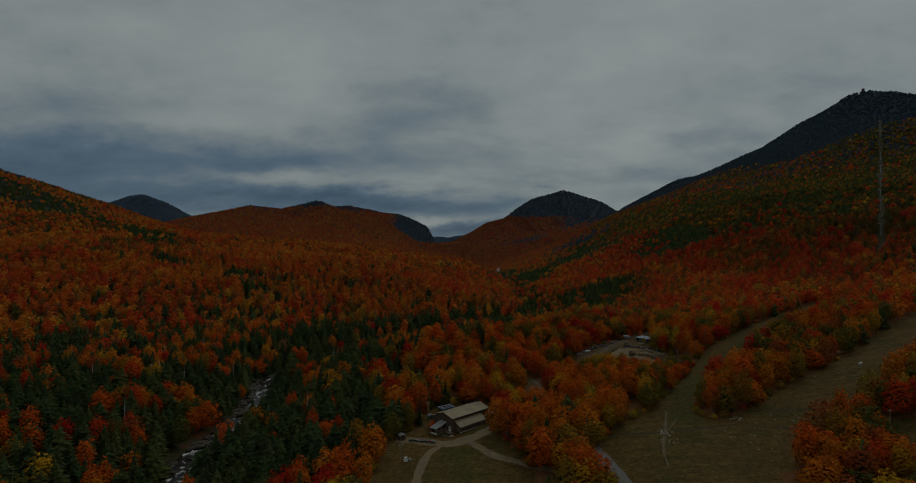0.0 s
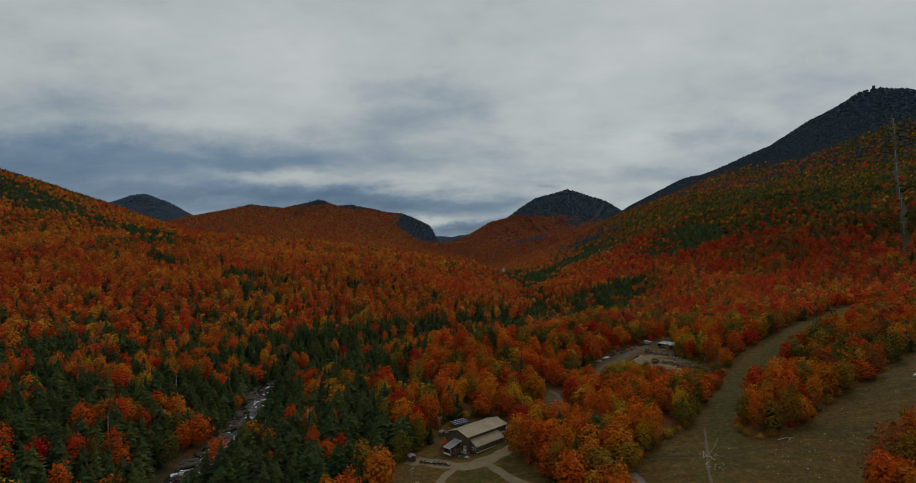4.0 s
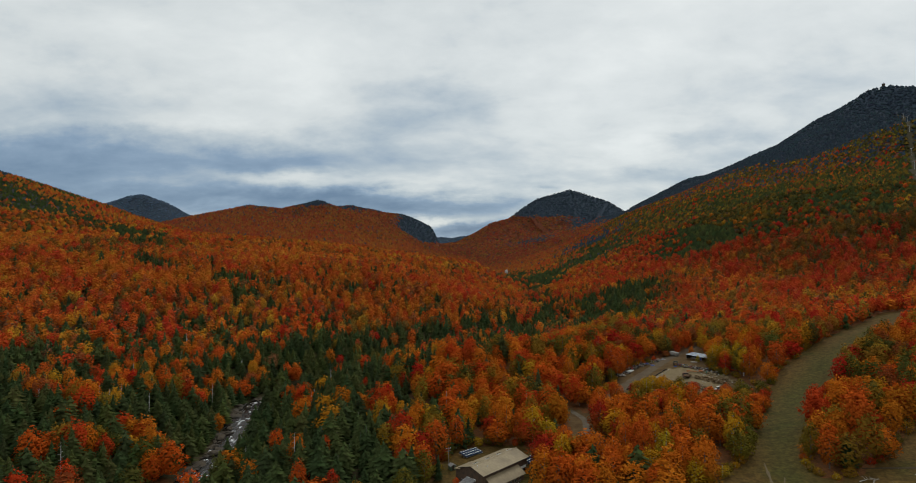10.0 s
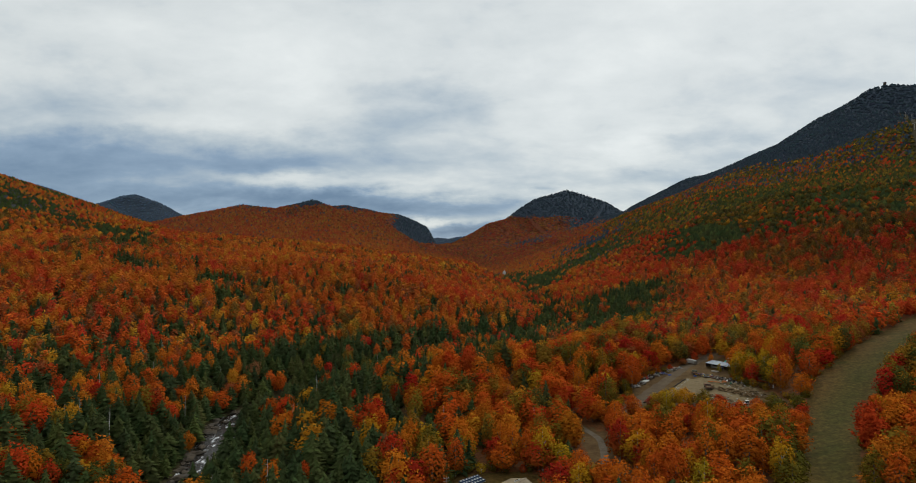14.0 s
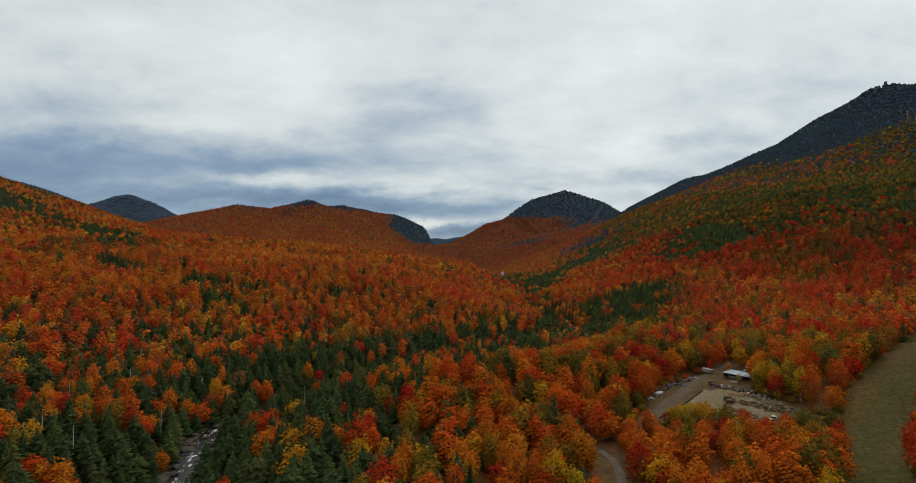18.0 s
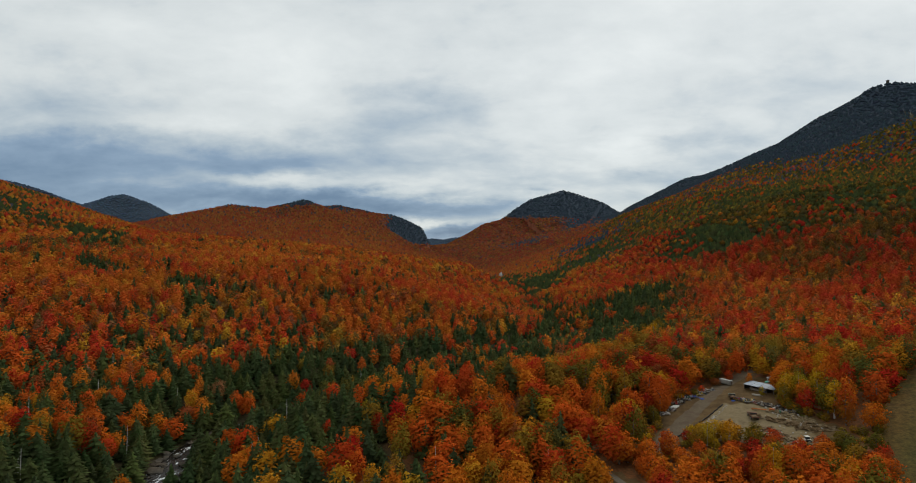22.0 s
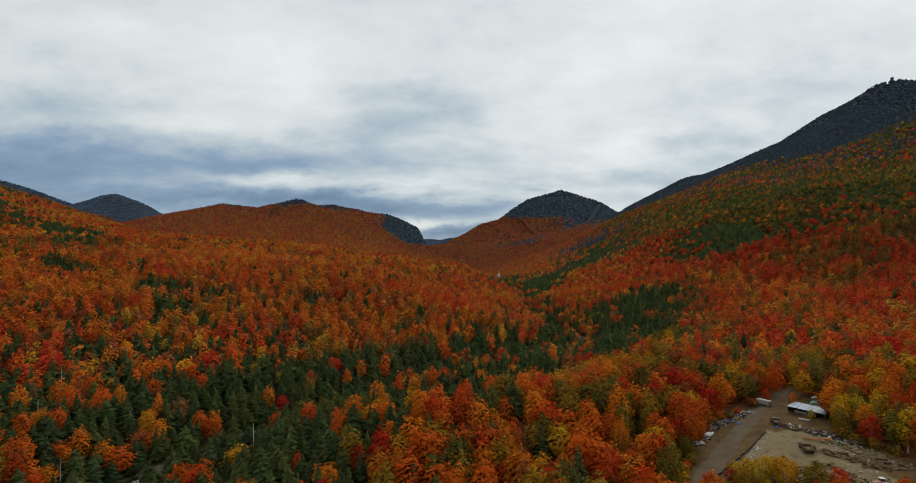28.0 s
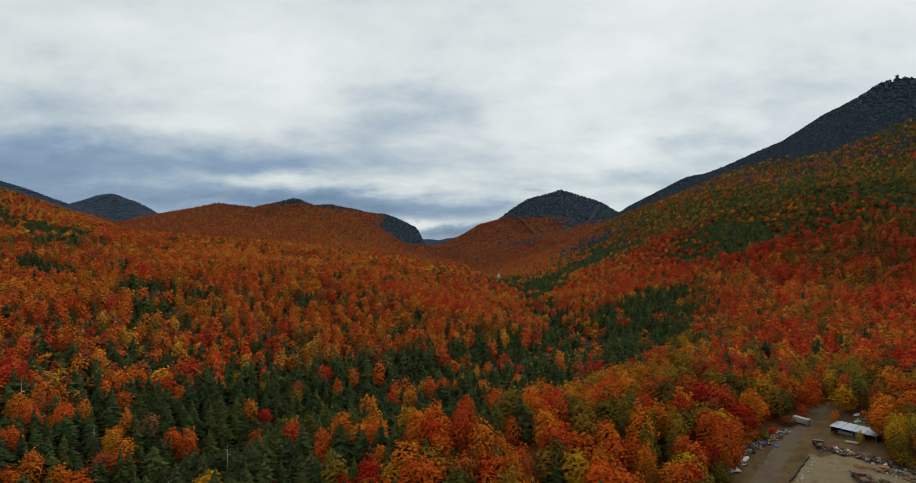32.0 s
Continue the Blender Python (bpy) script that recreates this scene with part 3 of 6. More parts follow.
def leafy_crown(seed, lobes, per_lobe, size, sides=5):
    """A leafy crown, 1 wide from its axis and 1 high: many small boughs of leaf sprays over an egg-shaped body."""
    r = np.random.default_rng(seed)
    out = []
    full, peak = r.uniform(0.30, 0.46), r.uniform(0.55, 0.95)
    lop = r.normal(0, 0.10, 2)
    turned_ = r.uniform(0, 6.3)
    for k in range(lobes):
        up = (k + 0.5) / lobes
        ang = turned_ + k * 2.4 + r.uniform(-0.4, 0.4)
        girth = (1 - ((full - up) / full) ** 2 * 0.55) if up < full else max(0.0, 1 - ((up - full) / (1 - full)) ** 2) ** peak
        wide = 0.74 * girth * r.uniform(0.62, 1.12)
        c = np.array([wide * np.cos(ang) + lop[0] * up, wide * np.sin(ang) + lop[1] * up, 0.20 + 0.70 * up + r.uniform(-0.05, 0.05)])
        rad = r.uniform(0.20, 0.33) * (30 / max(lobes, 12)) ** 0.35
        away = np.array([np.cos(ang), np.sin(ang), 0.9 * (up - 0.25)])
        n = unit(r.normal(0, 1, (per_lobe, 3)) + 0.75 * away)
        p = c + n * rad * r.uniform(0.55, 1.2, (per_lobe, 1)) * np.array([1, 1, 0.42])
        out.append(sprays(p, n, np.full(per_lobe, size), r, 0.35 * n + 0.8 * unit((p - np.array([0, 0, 0.36])) * np.array([1, 1, 2.0]))))
    # the body of the crown: larger sprays that lie flat on it, further in
    n = sides * 11
    up = (np.arange(n) + 0.5) / n
    ang = np.arange(n) * 2.4 + turned_
    girth = np.where(up < full, 1 - ((full - up) / full) ** 2 * 0.55, np.maximum(0.0, 1 - ((up - full) / (1 - full)) ** 2) ** peak)
    p = np.stack([0.64 * girth * np.cos(ang) + lop[0] * up, 0.64 * girth * np.sin(ang) + lop[1] * up, 0.19 + 0.68 * up], 1)
    out_ = unit(np.stack([np.cos(ang) * (1 - 0.6 * up), np.sin(ang) * (1 - 0.6 * up), 1.6 * (up - 0.2)], 1))
    out.append(sprays(p, out_ * 2.2, np.full(n, 1.9 / np.sqrt(n)), r, out_ * 1.6))
    return np.concatenate(out)


def spruce_crown(seed, tiers, per_tier):
    """A dense ragged pyramid of drooping boughs, 1 from its axis to the lowest tips and 1 high."""
    r = np.random.default_rng(seed)
    out = []
    lean = r.normal(0, 0.08, 2)
    for k in range(tiers):
        u = k / tiers
        # spruces taper evenly, the pines among them keep a broad, ragged, rounded head
        reach = (1 - u) ** 0.85 if seed % 3 else (1 - u ** 1.9) ** 0.8 * (0.66 + 0.28 * np.sin(2.2 * u + 0.4))
        n_b = max(4, int(per_tier * (1 - 0.5 * u)))
        ang = np.linspace(0, 2 * np.pi, n_b, endpoint=False) + r.uniform(0, 6) + r.normal(0, 0.2, n_b)
        z0 = 0.08 + 0.86 * u + (0.5 + r.uniform(-0.7, 0.7, n_b)) / tiers
        rad = reach * r.uniform(0.6, 1.2, n_b)
        half = 1.7 * rad / n_b + 0.045
        dirs = np.stack([np.cos(ang), np.sin(ang)], 1)
        side_ = np.stack([-dirs[:, 1], dirs[:, 0]], 1)
        axis = np.array([lean[0] * u, lean[1] * u, 0])
        root = np.concatenate([dirs * 0.06 * reach, (z0 + 0.05)[:, None]], 1)
        droop = (1.0 / tiers) * r.uniform(-0.2, 1.1, n_b)
        tip = np.concatenate([dirs * rad[:, None], (z0 - droop)[:, None]], 1)
        midp = root * 0.45 + tip * 0.55 + np.array([0, 0, 0.012])
        s3 = np.concatenate([side_ * half[:, None], np.full((n_b, 1), -0.5 / tiers)], 1)
        s4 = np.concatenate([-side_ * half[:, None], np.full((n_b, 1), -0.5 / tiers)], 1)
        soft = np.repeat(unit(np.concatenate([0.80 * dirs, np.full((n_b, 1), 0.42)], 1) + r.normal(0, 0.26, (n_b, 3)))[:, None], 3, 1)
        for q in ((root, tip, midp + s3), (root, midp + s4, tip)):
            out.append(np.concatenate([np.stack(q, 1) + axis, soft], -1).reshape(-1, 6))
    # the dark heart of the tree
    a = np.arange(5) * 2 * np.pi / 5
    for k in range(5):
        d0, d1 = np.array([np.cos(a[k]), np.sin(a[k]), 0]), np.array([np.cos(a[(k + 1) % 5]), np.sin(a[(k + 1) % 5]), 0])
        for v, d in ((0.5 * d0 + [0, 0, 0.08], d0), (0.5 * d1 + [0, 0, 0.08], d1), (np.array([lean[0], lean[1], 0.97]), d0)):
            out.append(np.concatenate([v, unit(d + np.array([0, 0, 0.2]))])[None])
    return np.concatenate(out)


def far_crown(seed):
    """A crown too far off to show its leaves: a lumpy cap with a few ragged sprays."""
    r = np.random.default_rng(seed)
    cap = dome(np.array([r.uniform(-0.2, 0.2), r.uniform(-0.2, 0.2), 0.46]), 0.85, 5, r)
    n = unit(r.normal(0, 1, (10, 3)) + np.array([0, 0, 0.5]))
    return np.concatenate([cap, sprays(np.array([0, 0, 0.48]) + n * np.array([0.8, 0.8, 0.34]), n, np.full(10, 0.34), r, n)])


def speck_crown(seed, pointed):
    """A crown on the far mountains: a small rounded tip that lies close to its neighbours."""
    r = np.random.default_rng(seed)
    a = np.arange(5) * 2 * np.pi / 5 + r.uniform(0, 2)
    low = np.stack([np.cos(a), np.sin(a), np.full(5, 0.05)], 1) * r.uniform(0.85, 1.15, (5, 1))
    top = np.array([r.uniform(-0.2, 0.2), r.uniform(-0.2, 0.2), 0.9 if pointed else 0.6])
    out = []
    for k in range(5):
        for v in (low[k], low[(k + 1) % 5], top):
            out.append(np.concatenate([v, unit(np.array([0.22 * v[0], 0.22 * v[1], 0.9]))]))
    return np.array(out)


# where the trees stand: rings round the foot of the valley, looser with distance
def plant():
    out = []
    ox, oy = -6.0, -12.0
    r = 190.0
    half = radians(44)
    az_bins = np.linspace(-half, half, 700)
    seen = np.full(700, -9.0)
    while r < 5000:
        gap = max(6.3 if r < 560 else 7.0, 0.0060 * r) if r < 1250 else max(6.6, 0.0037 * r)
        n = int(2 * half * r / gap)
        az = -half + (np.arange(n) + rng.uniform(0, 1, n)) * (2 * half / n)
        rr = r + rng.uniform(-0.5, 0.5, n) * gap
        x, y = ox + rr * np.sin(az), oy + rr * np.cos(az)
        z = height(x, y)
        slope = (z + 14 - 82) / rr
        k = np.clip(np.searchsorted(az_bins, az), 0, 699)
        show = slope > seen[k] - 0.004 - 4.0 / rr
        # what stands in front hides what lies behind
        line = (height(ox + r * np.sin(az_bins), oy + r * np.cos(az_bins)) + 4 - 82) / r
        seen = np.maximum(seen, np.where(r > 330, line, -9))
        out.append(np.stack([x, y, z, rr], 1)[show])
        r += gap
    return np.concatenate(out)


def plant_below():
    """The wood goes on beneath the start of the flight."""
    gx, gy = np.meshgrid(np.arange(-230, 240, 7.0), np.arange(-70, 190, 7.0))
    px, py = (gx + rng.uniform(-3, 3, gx.shape)).ravel(), (gy + rng.uniform(-3, 3, gx.shape)).ravel()
    rr = np.hypot(px + 6, py + 12)
    ok = (rr < 186) | (np.abs(np.arctan2(px + 6, py + 12)) > radians(44.5))
    return np.stack([px, py, height(px, py), rr], 1)[ok]


spots = np.concatenate([plant(), plant_below()])
x, y, z, dist = spots.T
keep = ~open_land(x, y) & (np.abs(x - river_x(y)) > np.where((y > 235) & (y < 420), 9.5, np.where((y > 668) & (y < 716), 13, np.where(y < 800, 7.2, 3))))
keep &= (rng.random(len(x)) > 0.22) | (np.hypot(x + 10, y - 200) > 270) | (x < -60)
spots = spots[keep]
x, y, z, dist = spots.T
NEAR = np.maximum(190, np.hypot(x + 10, y - 200))
is_spruce = rng.random(len(x)) < conifers(x, y, z) * np.where((x > 48) & (x < 220) & (y > 225) & (y < 450), 0.04, 1)
grove = rough(x, y, 34, 51, 2)
clump = rough(x, y, 90, 55, 3)
broad_patch = rough(x, y, 260, 61, 3)
# deep red, red, orange, light orange, yellow, yellow-olive, olive green, russet, grey-brown
HUES = np.array([(0.440, 0.026, 0.015), (0.495, 0.055, 0.014), (0.528, 0.099, 0.014), (0.528, 0.154, 0.015), (0.506, 0.237, 0.018), (0.264, 0.149, 0.020), (0.099, 0.097, 0.022), (0.297, 0.077, 0.024), (0.187, 0.083, 0.035)])
RIGHT = np.array([0.075, 0.125, 0.29, 0.19, 0.085, 0.13, 0.085, 0.11, 0.02])
LEFT = np.array([0.035, 0.085, 0.35, 0.32, 0.08, 0.06, 0.05, 0.07, 0.03])
OLIVE = np.array([0.20, 0.145, 0.020])
NEARYARD = np.exp(-(((x - 105) / 70) ** 2 + ((y - 380) / 75) ** 2))
BARE = np.exp(-(((x + 250) / 120) ** 2 + ((y - 590) / 70) ** 2))
# the upper right slope is still green, with red groves; the slope below it is the reddest of all
GREEN = step(60, 175, z + 28 * clump) * step(240, 420, x + 20 * clump) * (y < 1700) + 0.3 * blob(x, y, -140, 950, 110, 45) + 0.5 * blob(x, y, -480, 760, 130, 90) * (clump > 0) + 0.5 * blob(x, y, 190, 730, 60, 90) + 0.4 * blob(x, y, 160, 570, 40, 60) + 1.2 * blob(x, y, 146, 572, 22, 22) + 1.0 * blob(x, y, 135, 770, 16, 16) + 0.8 * blob(x, y, 158, 778, 14, 14) + 0.5 * blob(x, y, -600, 930, 130, 35) + 0.9 * blob(x, y, -141, 881, 34, 14) + 0.10 * blob(x, y, 30, 362, 60, 45)
SCARLET = step(25, 60, z) * (1 - step(100, 160, z)) * step(260, 380, x) * step(480, 620, y)
REDS = sum(blob(x, y, cx, cy, r, r) for cx, cy, r in ((136, 267, 9), (160, 318, 13), (189, 305, 11), (146, 300, 10), (-165, 257, 6), (-81, 256, 5)))
w = LEFT + (RIGHT - LEFT) * step(-60, 240, x + 0.04 * y)[:, None]
w[:, :2] *= np.exp(1.4 * grove + 1.1 * clump + 0.5 * broad_patch)[:, None] * (1 + 1.7 * SCARLET + 9 * REDS)[:, None]
w[:, 3:5] *= np.exp(-1.3 * grove - 1.0 * clump)[:, None] * (1 + 0.8 * NEARYARD - 0.55 * SCARLET)[:, None]
w[:, 5:7] *= np.exp(-1.2 * grove - 1.2 * broad_patch)[:, None] * (1 + 0.3 * NEARYARD + 0.9 * SCARLET + 9 * GREEN)[:, None]
w[:, 0] *= 1 + 1.6 * SCARLET
w[:, 2:4] *= (1 - 0.5 * np.clip(GREEN * (dist > 600), 0, 1))[:, None]
w[:, 6] *= 1 + 1.8 * GREEN
w[:, 7] *= np.exp(0.9 * rough(x, y, 120, 57, 2)) * (1 + 1.5 * GREEN)
w[:, 7:] *= (1 + 2.2 * BARE + 0.3 * NEARYARD)[:, None]
BEHIND = np.exp(-(((x - 130) / 45) ** 2 + ((y - 440) / 28) ** 2))
w[:, 5:8] *= (1 + 1.6 * BEHIND)[:, None]
w[:, :3] *= (1 + 0.8 * blob(x, y, 35, 385, 75, 60))[:, None]
w[:, 8] *= (NEAR > 260)
w = np.cumsum(w / w.sum(1, keepdims=True), 1)
hue = (rng.random(len(x))[:, None] > w).sum(1).clip(0, len(HUES) - 1)
tall = np.where(is_spruce, rng.uniform(8.5, 17, len(x)), rng.uniform(9.5, 16.5, len(x)))
spreadth = np.where(is_spruce, tall * rng.uniform(0.30, 0.46, len(x)), rng.uniform(3.3, 6.0, len(x)))
tall = tall * np.where(is_spruce & (dist > 900), 0.78, 1) * np.where(dist > 1250, np.where(is_spruce, 0.68, 0.78), 1) * np.where(is_spruce & (dist > 430), 0.9, 1)
spreadth = spreadth * np.where(dist > 1250, np.maximum(1.0, dist * 0.0037 / 6.6) ** 0.9 * 0.95, 1) * np.where(is_spruce & (dist > 900), 1.1, 1) * np.where(is_spruce & (dist > 1250), 0.66, 1)
low = (x > 106) & (x < 172) & (y > 292) & (y < 338) | (x > 52) & (x < 112) & (y > 308) & (y < 345)
tall, spreadth = np.where(low, tall * np.where(x > 106, 0.55, 0.68), tall), np.where(low, spreadth * 0.82, spreadth)
# broad old maples on the terrace
old = ~is_spruce & (NEAR < 270) & ~low
tall, spreadth = np.where(old, tall * 1.06, tall), np.where(old, spreadth * 1.22, spreadth)
# saplings about the box trailer
sapling = (np.hypot(x - 124, y - 406) < 11) & ~is_spruce
tall, spreadth = np.where(sapling, tall * 0.42, tall), np.where(sapling, spreadth * 0.5, spreadth)
turn = rng.uniform(0, 2 * np.pi, len(x))
shade = rng.uniform(0.80, 1.08, len(x)) * (1 - 0.07 * np.clip(rough(x, y, 180, 71, 2), -1, 1))


def colours(idx):
    needle = is_spruce[idx][:, None]
    fresh = rng.random(len(idx))[:, None] ** 2
    c = np.where(needle, np.array([(0.064, 0.090, 0.036)]) * (1 - fresh) + fresh * np.array([(0.122, 0.134, 0.042)]), HUES[hue[idx]])
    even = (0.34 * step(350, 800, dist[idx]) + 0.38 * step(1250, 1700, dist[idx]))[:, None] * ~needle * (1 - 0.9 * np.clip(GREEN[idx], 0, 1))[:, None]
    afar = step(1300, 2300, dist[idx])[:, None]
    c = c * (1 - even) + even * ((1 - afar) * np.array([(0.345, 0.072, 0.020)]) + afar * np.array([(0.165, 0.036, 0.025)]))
    # far spires come out too bright, so shade is put into their needle colour
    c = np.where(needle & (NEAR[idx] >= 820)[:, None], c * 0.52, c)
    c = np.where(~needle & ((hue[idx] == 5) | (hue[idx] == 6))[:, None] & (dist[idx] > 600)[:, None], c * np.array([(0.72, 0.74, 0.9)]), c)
    # past 1500 m, and more past 3500 m, the needle colour carries blue haze
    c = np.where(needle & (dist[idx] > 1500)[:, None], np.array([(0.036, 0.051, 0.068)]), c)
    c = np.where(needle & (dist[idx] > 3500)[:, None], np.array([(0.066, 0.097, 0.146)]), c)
    # distance haze put into the leaf colour: bluer, slightly less red past 380 m
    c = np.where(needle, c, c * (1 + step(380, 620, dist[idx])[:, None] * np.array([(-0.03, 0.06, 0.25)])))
    # the still-green slopes are less bright past 600 m
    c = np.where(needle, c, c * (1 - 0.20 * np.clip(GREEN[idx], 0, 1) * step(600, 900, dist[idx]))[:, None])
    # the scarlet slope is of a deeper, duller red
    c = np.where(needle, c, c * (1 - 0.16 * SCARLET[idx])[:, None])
    # far crowns lack self-shadow, so their colour carries it; mid-distance crowns are brightened
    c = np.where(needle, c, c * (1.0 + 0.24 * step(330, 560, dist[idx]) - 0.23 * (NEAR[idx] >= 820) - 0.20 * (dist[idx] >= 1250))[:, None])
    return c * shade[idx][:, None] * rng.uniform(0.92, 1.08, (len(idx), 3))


def joined(name, idx, protos, label, needle=False):
    """Many far trees of one kind as one mesh."""
    cos, tints, softs = [], [], []
    which = rng.integers(0, len(protos), len(idx))
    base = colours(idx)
    for k, proto in enumerate(protos):
        sel = idx[which == k]
        if not len(sel):
            continue
        c, s = np.cos(turn[sel])[:, None], np.sin(turn[sel])[:, None]
        px, py, pz = proto[:, 0][None], proto[:, 1][None], proto[:, 2][None]
        w, h = spreadth[sel][:, None], tall[sel][:, None]
        pts = np.stack([x[sel][:, None] + w * (c * px - s * py), y[sel][:, None] + w * (s * px + c * py), z[sel][:, None] - 0.3 + h * pz], -1)
        cos.append(pts.reshape(-1, 3))
        nx, ny, nz = proto[:, 3][None], proto[:, 4][None], proto[:, 5][None]
        softs.append(np.stack([c * nx - s * ny, s * nx + c * ny, np.broadcast_to(nz, (len(sel), len(proto)))], -1).reshape(-1, 3))
        col = np.repeat(base[which == k][:, None], len(proto), 1)
        if not needle:
            # leaves turn from the top down: the lower boughs of many trees are still olive
            late = rng.uniform(-0.9, 0.60, len(sel))[:, None] * np.clip(1.35 - 1.7 * pz, 0, 1)
            col = col + (OLIVE - col) * np.clip(late, 0, 0.75)[..., None]
        tints.append(col.reshape(-1, 3))
    if not cos:
        return
    co = np.concatenate(cos)
    me = mesh_from(name, co, np.arange(len(co)).reshape(-1, 3), M_LEAF, np.concatenate(tints), np.concatenate(softs))
    return tagged(new(name, me), label, "trees", kind="stuff")


def limb(out, p, q, r0, r1, n=5):
    """A tapered limb as a ring of triangles."""
    p, q = np.array(p, float), np.array(q, float)
    ang = np.linspace(0, 2 * np.pi, n, endpoint=False)
    ring = np.stack([np.cos(ang), np.sin(ang), 0 * ang], 1)
    a, b = p + ring * r0, q + ring * r1
    for k in range(n):
        j = (k + 1) % n
        out += [a[k], a[j], b[k], a[j], b[j], b[k]]


def trunk_shape(seed, pointed):
    r = np.random.default_rng(seed)
    out = []
    limb(out, (0, 0, -0.03), (0, 0, 0.45), 0.055, 0.038, 6)
    limb(out, (0, 0, 0.45), (0.03, 0.02, 0.92), 0.038, 0.008)
    for k in range(0 if pointed else 5):
        a = k * 2.4 + r.uniform(0, 1)
        limb(out, (0, 0, 0.28 + 0.07 * k), (0.5 * np.cos(a), 0.5 * np.sin(a), 0.5 + 0.07 * k), 0.026, 0.006, 4)
    return np.array(out)


def soup(name, tri, mat):
    soft = tri[:, 3:] * HIGH if tri.shape[1] > 3 else None
    return mesh_from(name, tri[:, :3], np.arange(len(tri)).reshape(-1, 3), mat, None, soft)


# trees that stand round the house, along the edges of the meadow and round the yard, one by one
KINDS = {
    "red_maple": (M_RED, M_BARK, "red autumn maple with a rounded leafy crown", False),
    "sugar_maple": (M_ORANGE, M_BARK, "orange autumn sugar maple with a broad crown", False),
    "yellow_birch": (M_YELLOW, M_BIRCH, "golden yellow birch with a pale trunk", False),
    "green_ash": (M_OLIVE, M_BARK, "ash tree turning from olive green to yellow", False),
    "spruce": (M_NEEDLE, M_BARK, "dark green spruce with drooping boughs", True),
}
KIND_OF_HUE = ["red_maple", "red_maple", "sugar_maple", "sugar_maple", "yellow_birch", "green_ash", "green_ash", "sugar_maple", "sugar_maple"]
SHAPES = {}
for number, (kind, (leaf, bark, label, pointed)) in enumerate(KINDS.items()):
    SHAPES[kind] = [(soup("crown", spruce_crown(700 + 10 * number + k, 20, 13) if pointed else leafy_crown(700 + 10 * number + k, 34, 20, 0.085, 14), leaf), soup("trunk", trunk_shape(800 + 10 * number + k, pointed), bark)) for k in range(5)]
    SHAPES[kind] += [(soup("crown", leafy_crown(760 + 10 * number + k, 14, 14, 0.12, 5), leaf), soup("trunk", trunk_shape(860 + 10 * number + k, False), bark)) for k in range(0 if pointed else 3)]
single = (dist > 178) & ((np.abs(x - 20) < 95) & (y > 222) & (y < 300) | (x > 48) & (x < 165) & (y > 300) & (y < 402))
kind_of = np.array(["spruce" if sp else KIND_OF_HUE[h] for sp, h in zip(is_spruce, hue)])
for kind in KINDS:
    some = np.where(single & (kind_of == kind))[0]
    single[some[300:]] = False


def plant_tree(kind, px, py, pz, w, h, rot, shape):
    crown, trunk = SHAPES[kind][shape]
    tree = new(kind)
    tree.matrix_basis = pose(px, py, pz - 0.2, 0, 0, rot) @ Matrix.Diagonal((w, w, h, 1))
    for nm, me in (("trunk", trunk), ("crown", crown)):
        new(nm, me).parent = tree
    return tagged(tree, KINDS[kind][2], "tree", group="trees round the clearings")


